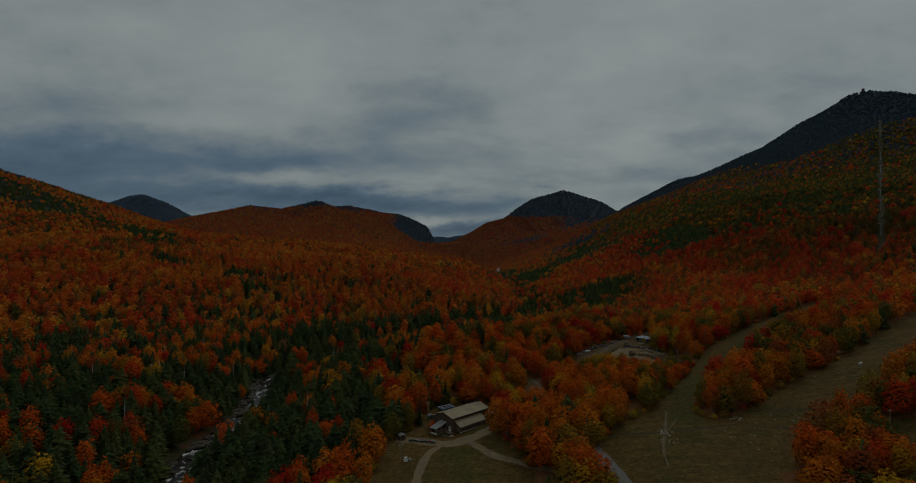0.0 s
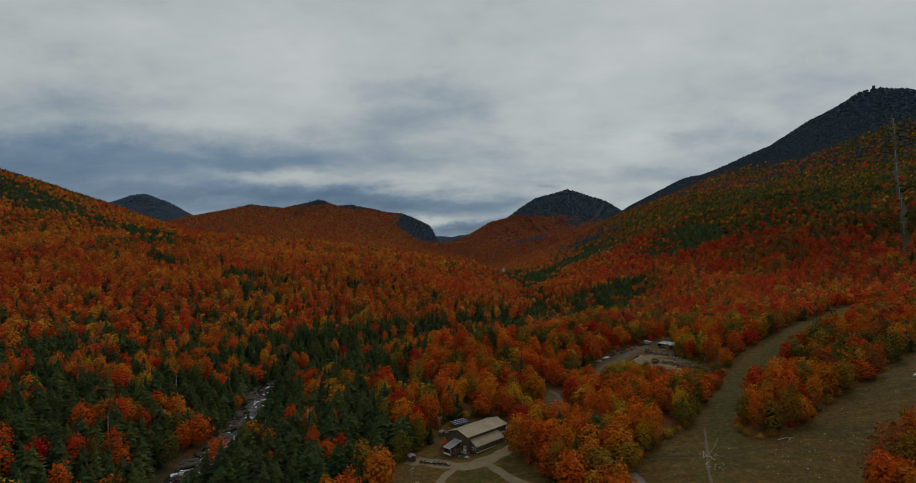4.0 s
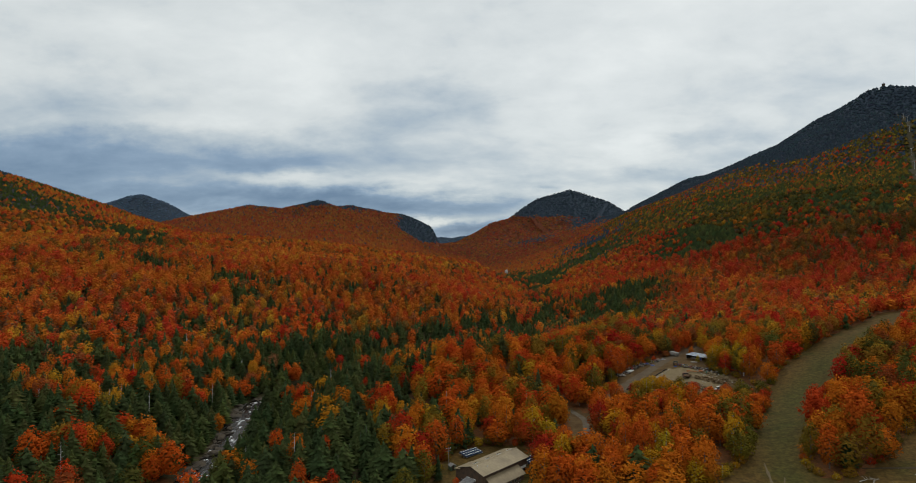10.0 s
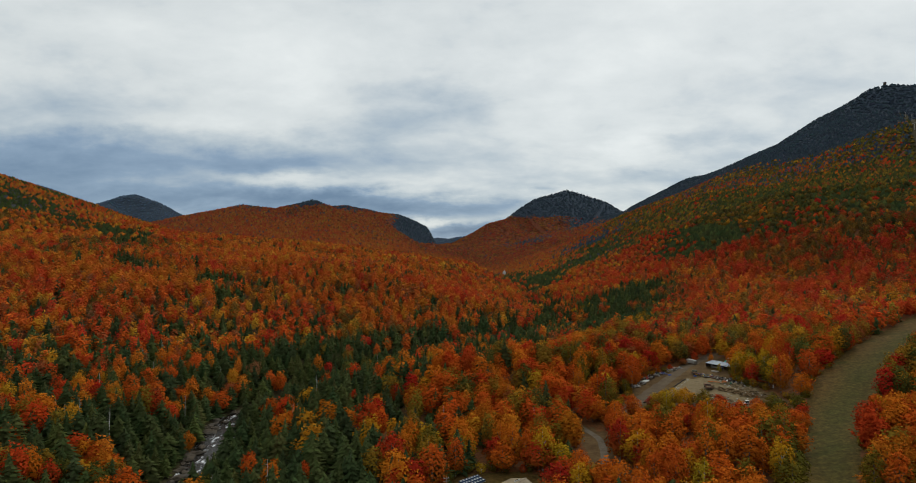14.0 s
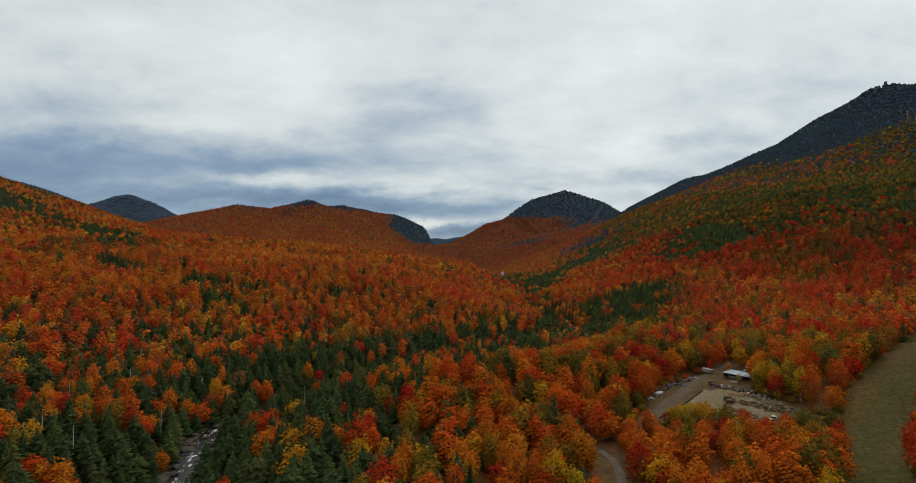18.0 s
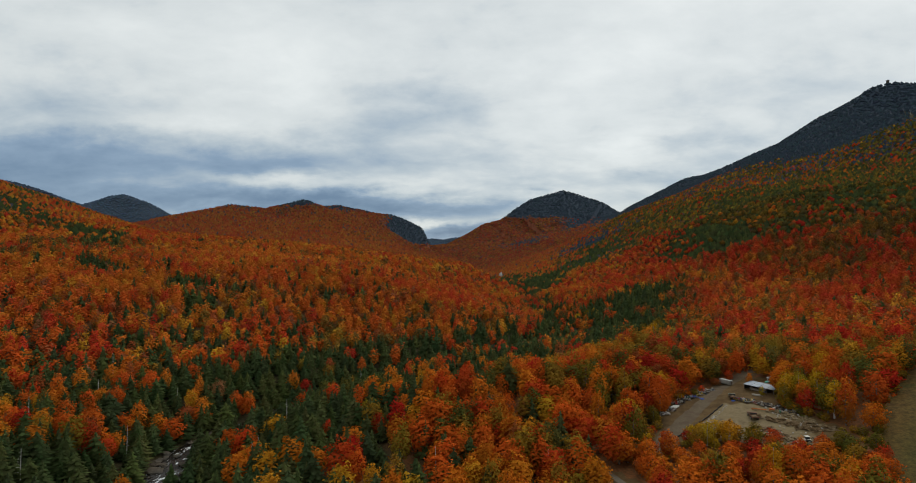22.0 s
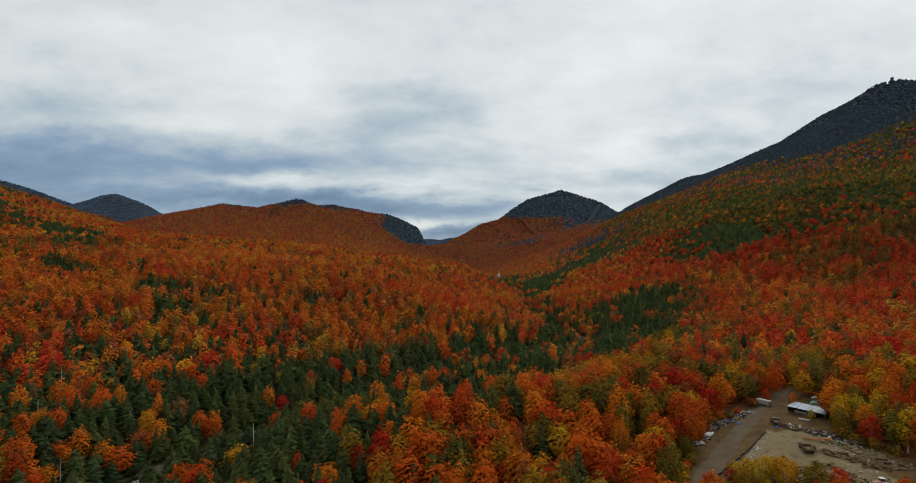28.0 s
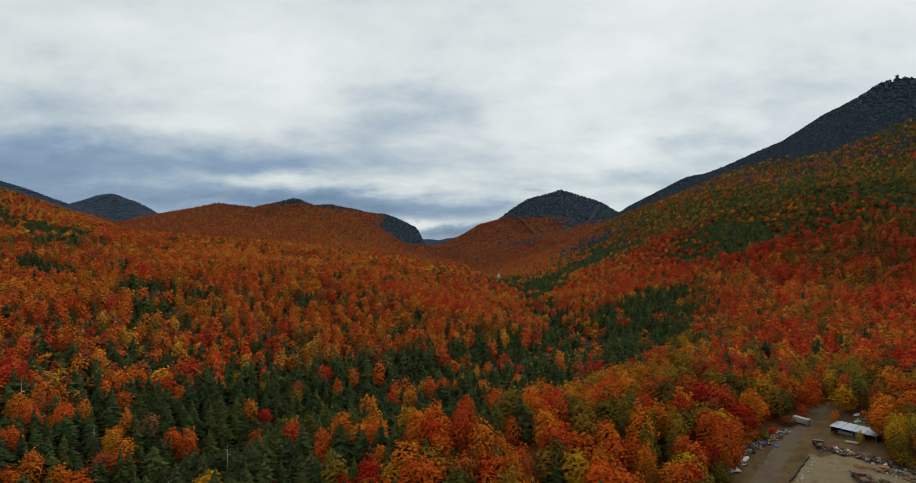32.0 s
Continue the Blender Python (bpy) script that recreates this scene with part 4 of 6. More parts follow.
# golden bushes at the yard's near edge, olive trees beside its shed
FEATURE = [("yellow_birch", 87, 346, 4.2, 9.5), ("yellow_birch", 94, 343, 4.4, 10), ("green_ash", 101, 340, 4.8, 10), ("sugar_maple", 106, 336, 3.8, 6.5), ("sugar_maple", 70, 331, 3.8, 7), ("sugar_maple", 78, 333, 4.0, 8), ("red_maple", 62, 336, 3.6, 8), ("yellow_birch", 84, 352, 3.6, 6.5), ("yellow_birch", 91, 349, 4.2, 9), ("yellow_birch", 97, 348, 4.0, 9), ("yellow_birch", 104, 344.5, 3.4, 6.5), ("red_maple", 110, 341, 3.6, 6.5), ("green_ash", 82, 344, 3.8, 8.5), ("yellow_birch", 143, 378, 4.6, 12), ("green_ash", 147, 384, 4.5, 13), ("yellow_birch", 141, 370, 4.4, 11), ("yellow_birch", 150, 376, 4.4, 13), ("green_ash", 132.5, 371.5, 3.8, 10), ("yellow_birch", 135, 375.5, 4.2, 12), ("yellow_birch", 138.5, 379.5, 4.6, 13), ("red_maple", 136, 362, 4.4, 11), ("sugar_maple", 139, 368, 4.4, 12), ("yellow_birch", 88, 353, 3.6, 7), ("yellow_birch", 96, 351, 3.6, 7), ("yellow_birch", 101, 350, 2.6, 5.5), ("yellow_birch", 144, 363, 4.2, 11), ("yellow_birch", 131.5, 386.5, 1.7, 5), ("sugar_maple", 134, 402, 1.8, 7), ("green_ash", 76, 372, 3.6, 8), ("green_ash", 21, 251, 3.5, 8), ("red_maple", 18.5, 245, 2.6, 6), ("red_maple", -11.8, 245.2, 1.9, 6), ("spruce", -18, 256, 2.2, 10), ("sugar_maple", 86, 327, 4.8, 8), ("red_maple", 94, 325, 4.6, 8), ("green_ash", 102, 326, 5.0, 8.5), ("red_maple", 111, 326, 4.6, 7.5), ("sugar_maple", 119, 325, 4.4, 7), ("green_ash", 127, 324, 4.6, 7), ("red_maple", 98, 333, 3.8, 7), ("sugar_maple", 90, 334, 4.0, 7), ("red_maple", -54, 247, 3.2, 9.5), ("red_maple", -82.5, 245.5, 3.4, 9.5), ("red_maple", -64, 371, 3.0, 10), ("red_maple", -65.5, 285.5, 2.7, 9.5), ("red_maple", -163, 256, 3.6, 10), ("red_maple", -54.5, 422.5, 2.8, 10), ("red_maple", -41, 394, 2.7, 10.5), ("red_maple", -42.5, 369.5, 3.6, 10.5), ("yellow_birch", -25, 439, 2.6, 11), ("yellow_birch", -52, 397.5, 3.2, 9.5), ("yellow_birch", -102, 425, 3.0, 9.5), ("red_maple", -30, 430, 2.6, 10), ("green_ash", 139, 560, 6.5, 16), ("yellow_birch", 148, 566, 5.6, 16), ("green_ash", 156, 577, 6.2, 17), ("yellow_birch", 135, 767, 5.0, 11), ("yellow_birch", 157, 778, 5.0, 11), ("green_ash", 147, 772, 5.0, 11)]
front = (x > 74) & (x < 112) & (y > 327) & (y < 357)
single &= ~front
tall = np.where(front, 0.01, tall)
for px, py in [(v[1], v[2]) for v in FEATURE]:
    spots_free = np.hypot(x - px, y - py) > 4.2
    single &= spots_free
    tall = np.where(spots_free, tall, 0.01)
for kind, px, py, w, h in FEATURE:
    plant_tree(kind, px, py, float(height(px, py)), w, h, 37.0 * px, int(px) % 5)
# low growth along the edges of the open land
sr = random.Random(3)
count = 0
for poly in (MEADOW, HOUSE_LAWN, YARD):
    for (ax, ay), (bx, by) in zip(poly, poly[1:] + poly[:1]):
        long_ = math.hypot(bx - ax, by - ay)
        for k in range(int(long_ / 2.4)):
            t = (k + sr.random()) * 2.4 / long_
            px, py = ax + t * (bx - ax) + sr.uniform(-1.8, 1.8), ay + t * (by - ay) + sr.uniform(-1.8, 1.8)
            if py < 205 or py > 405 or px > 250 or bool(open_land(np.array([px]), np.array([py]))[0]) or count > 290:
                continue
            w = sr.uniform(1.7, 3.0)
            bush = plant_tree(sr.choice(("green_ash", "green_ash", "green_ash", "sugar_maple", "yellow_birch", "red_maple")), px, py, float(height(px, py)) - 0.6, w, w * sr.uniform(1.4, 2.1), sr.uniform(0, 360), 5 + sr.randrange(3))
            bush.name = "shrub"
            tagged(bush, "low autumn shrub at the edge of the wood", "shrub", "shrubs along the clearings")
            count += 1
for i in np.where(single)[0]:
    plant_tree(str(kind_of[i]), x[i], y[i], z[i], spreadth[i], tall[i], math.degrees(turn[i]), int(rng.integers(0, 5)))

under = dist < 178
middle = (NEAR < 330) & ~single & ~under
further = ((NEAR >= 330) & (NEAR < 820) | under) & ~single
distant = dist >= 1250
far = (NEAR >= 820) & ~distant
ids = np.arange(len(x))
joined("broadleaf_wood", ids[middle & ~is_spruce], [leafy_crown(100 + k, 26, 14, 0.105, 9) for k in range(8)], "dense autumn maple and birch wood in red, orange and yellow")
joined("spruce_wood", ids[middle & is_spruce], [spruce_crown(200 + k, 16, 12) for k in range(9)], "dark green spruces standing close along the river", True)
joined("broadleaf_wood", ids[further & ~is_spruce], [leafy_crown(300 + k, 10, 6, 0.18, 3) for k in range(8)], "autumn maple wood covering the valley floor")
joined("spruce_wood", ids[further & is_spruce], [spruce_crown(400 + k, 8, 7) for k in range(9)], "dark spruces scattered among orange maples", True)
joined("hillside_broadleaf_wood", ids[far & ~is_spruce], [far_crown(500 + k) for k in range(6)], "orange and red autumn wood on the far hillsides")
def spire(seed):
    r = np.random.default_rng(seed)
    tri = []
    for cx, cy, w, h in ((0, 0, 0.74, 1.0), (0.62, 0.45, 0.66, r.uniform(0.72, 0.95))):
        a = np.arange(3) * 2.094 + r.uniform(0, 2)
        low = np.stack([cx + w * np.cos(a), cy + w * np.sin(a), np.full(3, 0.1)], 1)
        mid = np.stack([cx + 0.62 * w * np.cos(a + 1.05), cy + 0.62 * w * np.sin(a + 1.05), np.full(3, 0.6 * h)], 1)
        top = np.array([cx, cy, h])
        for k in range(3):
            q = (k + 1) % 3
            for v in (low[k], low[q], mid[k], low[q], mid[q], mid[k], mid[k], mid[q], top):
                tri.append(np.concatenate([v, unit(np.array([v[0] - cx, v[1] - cy, 1.5]))]))
    return np.array(tri)


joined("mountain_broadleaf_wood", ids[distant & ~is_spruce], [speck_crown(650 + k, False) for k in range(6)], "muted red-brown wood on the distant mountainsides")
joined("mountain_spruce_wood", ids[distant & is_spruce], [speck_crown(670 + k, True) for k in range(6)], "dark spruce wood on the distant summits, haze blue mixed into its colour", True)
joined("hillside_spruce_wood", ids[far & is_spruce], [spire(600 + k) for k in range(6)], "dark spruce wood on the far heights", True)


# ---- helpers for things ----
def part(name, bm, mat, parent, label=""):
    """Links a bmesh as one mesh object under a thing or a part."""
    me = bpy.data.meshes.new(name)
    bm.to_mesh(me)
    bm.free()
    me.materials.append(mat)
    ob = new(name, me)
    ob.parent = parent
    if label:
        ob["label"] = label
    return ob


def thing(name, m, label, category, group=""):
    ob = new(name)
    ob.matrix_basis = m
    return tagged(ob, label, category, group)


def box(x0, x1, y0, y1, z0, z1, bevel=0.02, bm=None):
    """A bevelled box between two corners, added to bm."""
    b = bmesh.new()
    bmesh.ops.create_cube(b, size=1)
    for v in b.verts:
        v.co = Vector(((x0 + x1) / 2 + v.co.x * (x1 - x0), (y0 + y1) / 2 + v.co.y * (y1 - y0), (z0 + z1) / 2 + v.co.z * (z1 - z0)))
    if bevel:
        bmesh.ops.bevel(b, geom=b.edges[:], offset=min(bevel, 0.4 * min(x1 - x0, y1 - y0, z1 - z0)), segments=1, affect="EDGES")
    return merge(bm, b)


def merge(bm, b):
    if bm is None:
        return b
    me = bpy.data.meshes.new("joint")
    b.to_mesh(me)
    b.free()
    bm.from_mesh(me)
    bpy.data.meshes.remove(me)
    return bm


def prism(outline, thick, axis="y", at=0.0, bm=None):
    """An outline in the plane across an axis, drawn out along it."""
    b = bmesh.new()
    rows = []
    for s in (at, at + thick):
        row = []
        for p, q in outline:
            row.append(b.verts.new({"x": (s, p, q), "y": (p, s, q), "z": (p, q, s)}[axis]))
        rows.append(row)
    n = len(outline)
    b.faces.new(rows[0]), b.faces.new(rows[1][::-1])
    for k in range(n):
        b.faces.new((rows[0][k], rows[1][k], rows[1][(k + 1) % n], rows[0][(k + 1) % n]))
    bmesh.ops.recalc_face_normals(b, faces=b.faces[:])
    return merge(bm, b)


def rod(p, q, r0, r1=None, n=8, bm=None):
    """A round bar, tapered if two radii are given."""
    p, q = Vector(p), Vector(q)
    b = bmesh.new()
    bmesh.ops.create_cone(b, cap_ends=True, segments=n, radius1=r0, radius2=r0 if r1 is None else r1, depth=(q - p).length)
    bmesh.ops.transform(b, matrix=Matrix.Translation((p + q) / 2) @ (q - p).to_track_quat("Z", "Y").to_matrix().to_4x4(), verts=b.verts[:])
    return merge(bm, b)


def lump(seed, sx, sy, sz, detail=2, uneven=0.25, floor=-0.35):
    """A boulder or heap: an uneven round body with a flat foot."""
    b = bmesh.new()
    bmesh.ops.create_icosphere(b, subdivisions=detail, radius=1)
    for v in b.verts:
        k = 1 + uneven * noise.noise(v.co * 1.3 + Vector((seed * 7.1, seed * 3.3, 0))) * 2 + 0.4 * uneven * noise.noise(v.co * 3.7 + Vector((seed, 0, 9)))
        v.co *= k
        v.co.z = max(v.co.z, floor)
        v.co = Vector((v.co.x * sx, v.co.y * sy, v.co.z * sz))
    return b


def on_ground(px, py, turned=0.0, sunk=0.05):
    return pose(px, py, float(height(px, py)) - sunk, 0, 0, turned)


M_SIDING = surface("brown_board_siding", (0.080, 0.050, 0.032), (0.135, 0.088, 0.056), 7, 0.85, stretch=(6, 6, 0.3), stain=(0.06, 0.045, 0.035))
M_TAN_ROOF = surface("tan_metal_roof", (0.220, 0.172, 0.098), (0.290, 0.230, 0.134), 1.2, 0.6, stain=(0.19, 0.145, 0.085))
M_GREY_ROOF = surface("grey_shingle_roof", (0.17, 0.165, 0.16), (0.26, 0.25, 0.24), 9, 0.9, stain=(0.15, 0.14, 0.13))
M_WHITE = surface("worn_white_paint", (0.50, 0.49, 0.44), (0.74, 0.73, 0.68), 3, 0.6)
M_TRIM = surface("dark_brown_trim", (0.035, 0.025, 0.02), (0.06, 0.042, 0.032), 5, 0.7)
M_DARK = surface("dark_shade", (0.012, 0.012, 0.012), (0.025, 0.024, 0.022), 4, 0.9)
M_STEEL = surface("galvanised_steel", (0.30, 0.31, 0.32), (0.46, 0.47, 0.48), 5, 0.45, 0.8, stain=(0.28, 0.24, 0.2))
M_BLUE = surface("blue_plastic", (0.022, 0.045, 0.095), (0.04, 0.075, 0.14), 3, 0.5)
M_WOODPOLE = surface("weathered_pole_wood", (0.16, 0.13, 0.10), (0.30, 0.26, 0.21), 6, 0.9, stretch=(4, 4, 0.3))
M_PLANK = surface("weathered_planks", (0.20, 0.175, 0.14), (0.42, 0.38, 0.32), 6, 0.9, stretch=(4, 0.4, 4))
M_BLACK = surface("black_rubber", (0.012, 0.012, 0.012), (0.03, 0.03, 0.03), 8, 0.85)
M_ROCK = surface("river_rock", (0.032, 0.025, 0.017), (0.105, 0.082, 0.056), 1.6, 0.85, bump=0.6, depth=0.12, stain=(0.05, 0.046, 0.038))
M_PALE_ROCK = surface("pale_fieldstone", (0.30, 0.285, 0.26), (0.50, 0.48, 0.44), 2.5, 0.9, bump=0.5, depth=0.06)
M_SOIL = surface("dug_soil", (0.075, 0.046, 0.021), (0.190, 0.124, 0.060), 1.1, 0.95, bump=0.9, depth=0.25, stain=(0.17, 0.125, 0.075))
M_GRAVEL = surface("pale_gravel", (0.121, 0.085, 0.043), (0.226, 0.165, 0.087), 2.2, 0.95, bump=0.6, depth=0.05, stain=(0.13, 0.10, 0.065))
M_ASPHALT = surface("grey_road", (0.11, 0.105, 0.10), (0.165, 0.155, 0.145), 2.0, 0.9, stain=(0.13, 0.12, 0.105))
M_GLASS, _nt, _b = material("window_glass")
_b.inputs["Base Color"].default_value = (0.03, 0.035, 0.04, 1)
_b.inputs["Roughness"].default_value = 0.08
_b.inputs["Specular IOR Level"].default_value = 0.6


def paint(name, c, rough_=0.5):
    return surface(name, tuple(0.75 * v for v in c), c, 3, rough_, stain=tuple(0.6 * v for v in c))


# ---- river ----
def water_material():
    m, nt, bsdf = material("peaty_river_water")
    p = nt.nodes.new("ShaderNodeNewGeometry").outputs["Position"]
    rip = grain(nt, 0.55, 5, 0.65, (1, 0.5, 1), p)
    foam = ramp(nt, grain(nt, 0.20, 5, 0.7, (1.3, 0.7, 1), p), [(0.54, (0, 0, 0)), (0.58, (1, 1, 1))])
    foam = mix(nt, ramp(nt, rip, [(0.45, (0, 0, 0)), (0.6, (1, 1, 1))]), (0, 0, 0), foam)
    col = mix(nt, foam, (0.018, 0.014, 0.010), (0.72, 0.74, 0.75))
    nt.links.new(col, bsdf.inputs["Base Color"])
    r = nt.nodes.new("ShaderNodeMath")
    r.operation = "MULTIPLY_ADD"
    nt.links.new(foam, r.inputs[0])
    r.inputs[1].default_value, r.inputs[2].default_value = 0.5, 0.22
    nt.links.new(r.outputs[0], bsdf.inputs["Roughness"])
    relief(nt, bsdf, rip, 0.9, 0.6)
    return m


def ribbon(name, line, width, mat, label, category, lift=0.06, kind="structure", steps=2.0, level=None, ragged=0.0):
    """A strip laid over the ground along a line of points, with a slightly uneven edge."""
    pts = np.array(line, float)
    run = np.concatenate([[0], np.cumsum(np.hypot(*np.diff(pts, axis=0).T))])
    s = np.arange(0, run[-1], steps)
    cx, cy = np.interp(s, run, pts[:, 0]), np.interp(s, run, pts[:, 1])
    for _ in range(4):
        cx[1:-1], cy[1:-1] = (cx[:-2] + 2 * cx[1:-1] + cx[2:]) / 4, (cy[:-2] + 2 * cy[1:-1] + cy[2:]) / 4
    tx, ty = np.gradient(cx), np.gradient(cy)
    n = np.hypot(tx, ty)
    nx, ny = -ty / n, tx / n
    cols = np.linspace(-1, 1, 7)
    edge = 1 + ragged * lattice(s / 4.0, s * 0, 3)
    gx = cx[:, None] + nx[:, None] * cols * width / 2 * edge[:, None]
    gy = cy[:, None] + ny[:, None] * cols * width / 2 * edge[:, None]
    gz = (height(gx, gy) + lift * (1 - 0.8 * np.abs(cols))) if level is None else level(gy)
    co = np.stack([gx, gy, gz], -1).reshape(-1, 3)
    i = np.arange(co.shape[0]).reshape(gx.shape)
    quads = np.stack([i[:-1, :-1], i[:-1, 1:], i[1:, 1:], i[1:, :-1]], -1).reshape(-1, 4)
    me = mesh_from(name, co, quads[:, ::-1], mat)
    return tagged(new(name, me), label, category, kind=kind)


M_WATER = water_material()
ribbon("water", [(float(river_x(v)), v) for v in range(-90, 800, 6)], 17, M_WATER, "dark peaty river with white rapids between rocks", "river", level=lambda gy: river_z(gy) - 0.75, steps=3)
ROCKS = []
for k in range(8):
    b = lump(k, 1, 1, 0.55, 2, 0.28, -0.3)
    me = bpy.data.meshes.new("boulder")
    b.to_mesh(me)
    b.free()
    me.materials.append(M_ROCK)
    ROCKS.append(me)
rr = random.Random(5)
for k in range(190):
    ry = rr.uniform(225, 480) if k < 165 else rr.uniform(640, 760)
    side = rr.choice((-1, -1, 1)) * rr.uniform(0.1, 1.0) ** 0.6 * 9.0
    rx = float(river_x(ry)) + side
    big = rr.uniform(0.7, 1.8) if rr.random() < 0.65 else rr.uniform(1.6, 3.0)
    rock = new("boulder", ROCKS[rr.randrange(8)])
    rock.matrix_basis = pose(rx, ry, float(river_z(ry)) - 0.7 + 0.1 * big, rr.uniform(-8, 8), rr.uniform(-8, 8), rr.uniform(0, 360)) @ Matrix.Diagonal((big * rr.uniform(0.7, 1.2), big * rr.uniform(0.9, 1.6), big * rr.uniform(0.6, 1.1), 1))
    tagged(rock, "grey water-worn boulder in the river bed", "boulder", group="boulders in the river")

# ---- roads, drive and paths ----
ribbon("road", [(64, -80), (61, 20), (58, 120), (56, 190), (54, 212), (52, 226), (49, 245), (46, 268)], 4.6, M_ASPHALT, "grey lane running up into the wood", "road", ragged=0.08)
ribbon("road", [(46, 258), (43, 272), (41.5, 284), (45.5, 300), (47.5, 315), (43, 330)], 2.8, surface("dirt_lane", (0.095, 0.076, 0.052), (0.150, 0.124, 0.088), 2.0, 0.95, stain=(0.085, 0.064, 0.042)), "pale dirt lane between the trees", "road", ragged=0.1)
ribbon("drive", [(16, 249), (12, 243), (5, 236), (-2, 230.5), (-10, 233), (-18, 237), (-27, 239)], 6.5, M_GRAVEL, "pale dirt drive in front of the house", "drive", ragged=0.25)
ribbon("drive", [(-6, 231), (-11, 225), (-13.5, 216), (-15, 200), (-16, 150), (-10, 112), (8, 90), (40, 78), (59, 72)], 3.4, M_GRAVEL, "pale dirt drive curving past the lawn", "drive", 0.08, ragged=0.2)
ribbon("drive", [(4, 234), (9, 226), (14, 217), (22, 211), (32, 203), (52, 195)], 4.2, M_GRAVEL, "pale dirt drive to the lane", "drive", 0.09, ragged=0.2)
ribbon("yard_track", [(66, 343), (74, 355), (88, 371), (103, 387), (113, 397), (124, 409), (134, 416), (144, 426), (152, 434)], 6.5, surface("packed_dirt", (0.075, 0.053, 0.029), (0.132, 0.099, 0.060), 1.3, 0.95, stain=(0.080, 0.052, 0.030)), "packed grey dirt track through the yard", "track", 0.10, ragged=0.15)
M_RUT = surface("worn_turf", (0.028, 0.020, 0.011), (0.055, 0.040, 0.020), 1.5, 0.95)
ribbon("path", [(56, 226), (66, 225), (81, 221), (93, 222), (105, 225), (116, 225), (130, 217), (150, 205)], 1.1, M_RUT, "narrow worn rut across the meadow", "path", 0.07, ragged=0.6)
M_BLEACHED = surface("bleached_turf", (0.075, 0.054, 0.027), (0.145, 0.110, 0.060), 2, 0.95)
ribbon("path", [(94, 248), (89, 235), (83.3, 221.3), (79.8, 213.6), (76, 203), (73, 190)], 0.9, M_BLEACHED, "pale trickle of washed-out soil on the meadow", "path", 0.08, ragged=0.6)
ribbon("path", [(94.5, 237), (89, 228), (83.8, 222)], 0.7, M_BLEACHED, "pale trickle of washed-out soil on the meadow", "path", 0.085, ragged=0.6)
ribbon("path", [(121, 239.5), (136, 235), (151, 230), (168, 221)], 1.2, M_RUT, "narrow worn rut along the edge of the trees", "path", 0.07, ragged=0.5)


# ---- the house by the drive ----
HOUSE = pose(-2.5, 243, -0.6, 0, 0, 45.8)
house = thing("house", HOUSE, "long brown board-sided lodge with a tan metal roof", "house")
part("foundation", box(-0.1, 24.1, -0.1, 10.8, -0.8, 0.35, 0.03), M_GRAVEL, house, "pale concrete foundation")
part("wall", prism([(0, 0.3), (10.7, 0.3), (10.7, 6.4), (5.35, 8.0), (0, 6.4)], 24, "x"), M_SIDING, house)


def roof_slab(name, y0, z0, y1, z1, x0, x1, mat, parent, label):
    slab = part(name, prism([(y0, z0), (y1, z1), (y1, z1 + 0.16), (y0, z0 + 0.16)], x1 - x0, "x", x0), mat, parent, label)
    n = int((x1 - x0) / 1.2)
    for k in range(n + 1):
        sx = x0 + 0.05 + k * (x1 - x0 - 0.15) / n
        part("seam", prism([(y0, z0 + 0.163), (y1, z1 + 0.163), (y1, z1 + 0.19), (y0, z0 + 0.19)], 0.05, "x", sx), mat, slab)
    return slab


def slope_z(y):
    return 8.02 - abs(y - 5.35) * 0.299


roof_slab("roof", -0.6, slope_z(-0.6), 5.33, slope_z(5.33), -0.5, 24.5, M_TAN_ROOF, house, "tan standing-seam roof slope")
roof_slab("roof", 5.37, slope_z(5.37), 11.3, slope_z(11.3), -0.5, 24.5, M_TAN_ROOF, house, "tan standing-seam roof slope")
part("ridge_cap", prism([(5.0, 8.10), (5.35, 8.22), (5.7, 8.10), (5.7, 8.16), (5.35, 8.30), (5.0, 8.16)], 25, "x", -0.5), M_TAN_ROOF, house)
for sx in (3.6, 9.8, 16.0, 21.6):
    sk = part("skylight", prism([(6.2, slope_z(6.2) + 0.17), (7.1, slope_z(7.1) + 0.17), (7.1, slope_z(7.1) + 0.42), (6.2, slope_z(6.2) + 0.42)], 1.9, "x", sx - 0.95), M_WHITE, house, "pale framed skylight")
    part("pane", prism([(6.3, slope_z(6.3) + 0.425), (7.0, slope_z(7.0) + 0.425), (7.0, slope_z(7.0) + 0.44), (6.3, slope_z(6.3) + 0.44)], 1.7, "x", sx - 0.85), M_GLASS, sk)
for vx, vy in ((1.6, 4.0), (5.0, 2.5)):
    part("roof_vent", rod((vx, vy, slope_z(vy)), (vx, vy, slope_z(vy) + 0.7), 0.16), M_WHITE, house, "white roof vent")
for gx in (-0.53, 24.5):
    part("fascia", prism([(-0.6, slope_z(-0.6) - 0.12), (5.35, 7.90), (11.3, slope_z(11.3) - 0.12), (11.3, slope_z(11.3) + 0.1), (5.35, 8.14), (-0.6, slope_z(-0.6) + 0.1)], 0.03, "x", gx), M_TRIM, house, "dark trim board")
part("fascia", box(-0.5, 24.5, -0.66, -0.605, slope_z(-0.6) - 0.1, slope_z(-0.6) + 0.16, 0.01), M_TRIM, house)
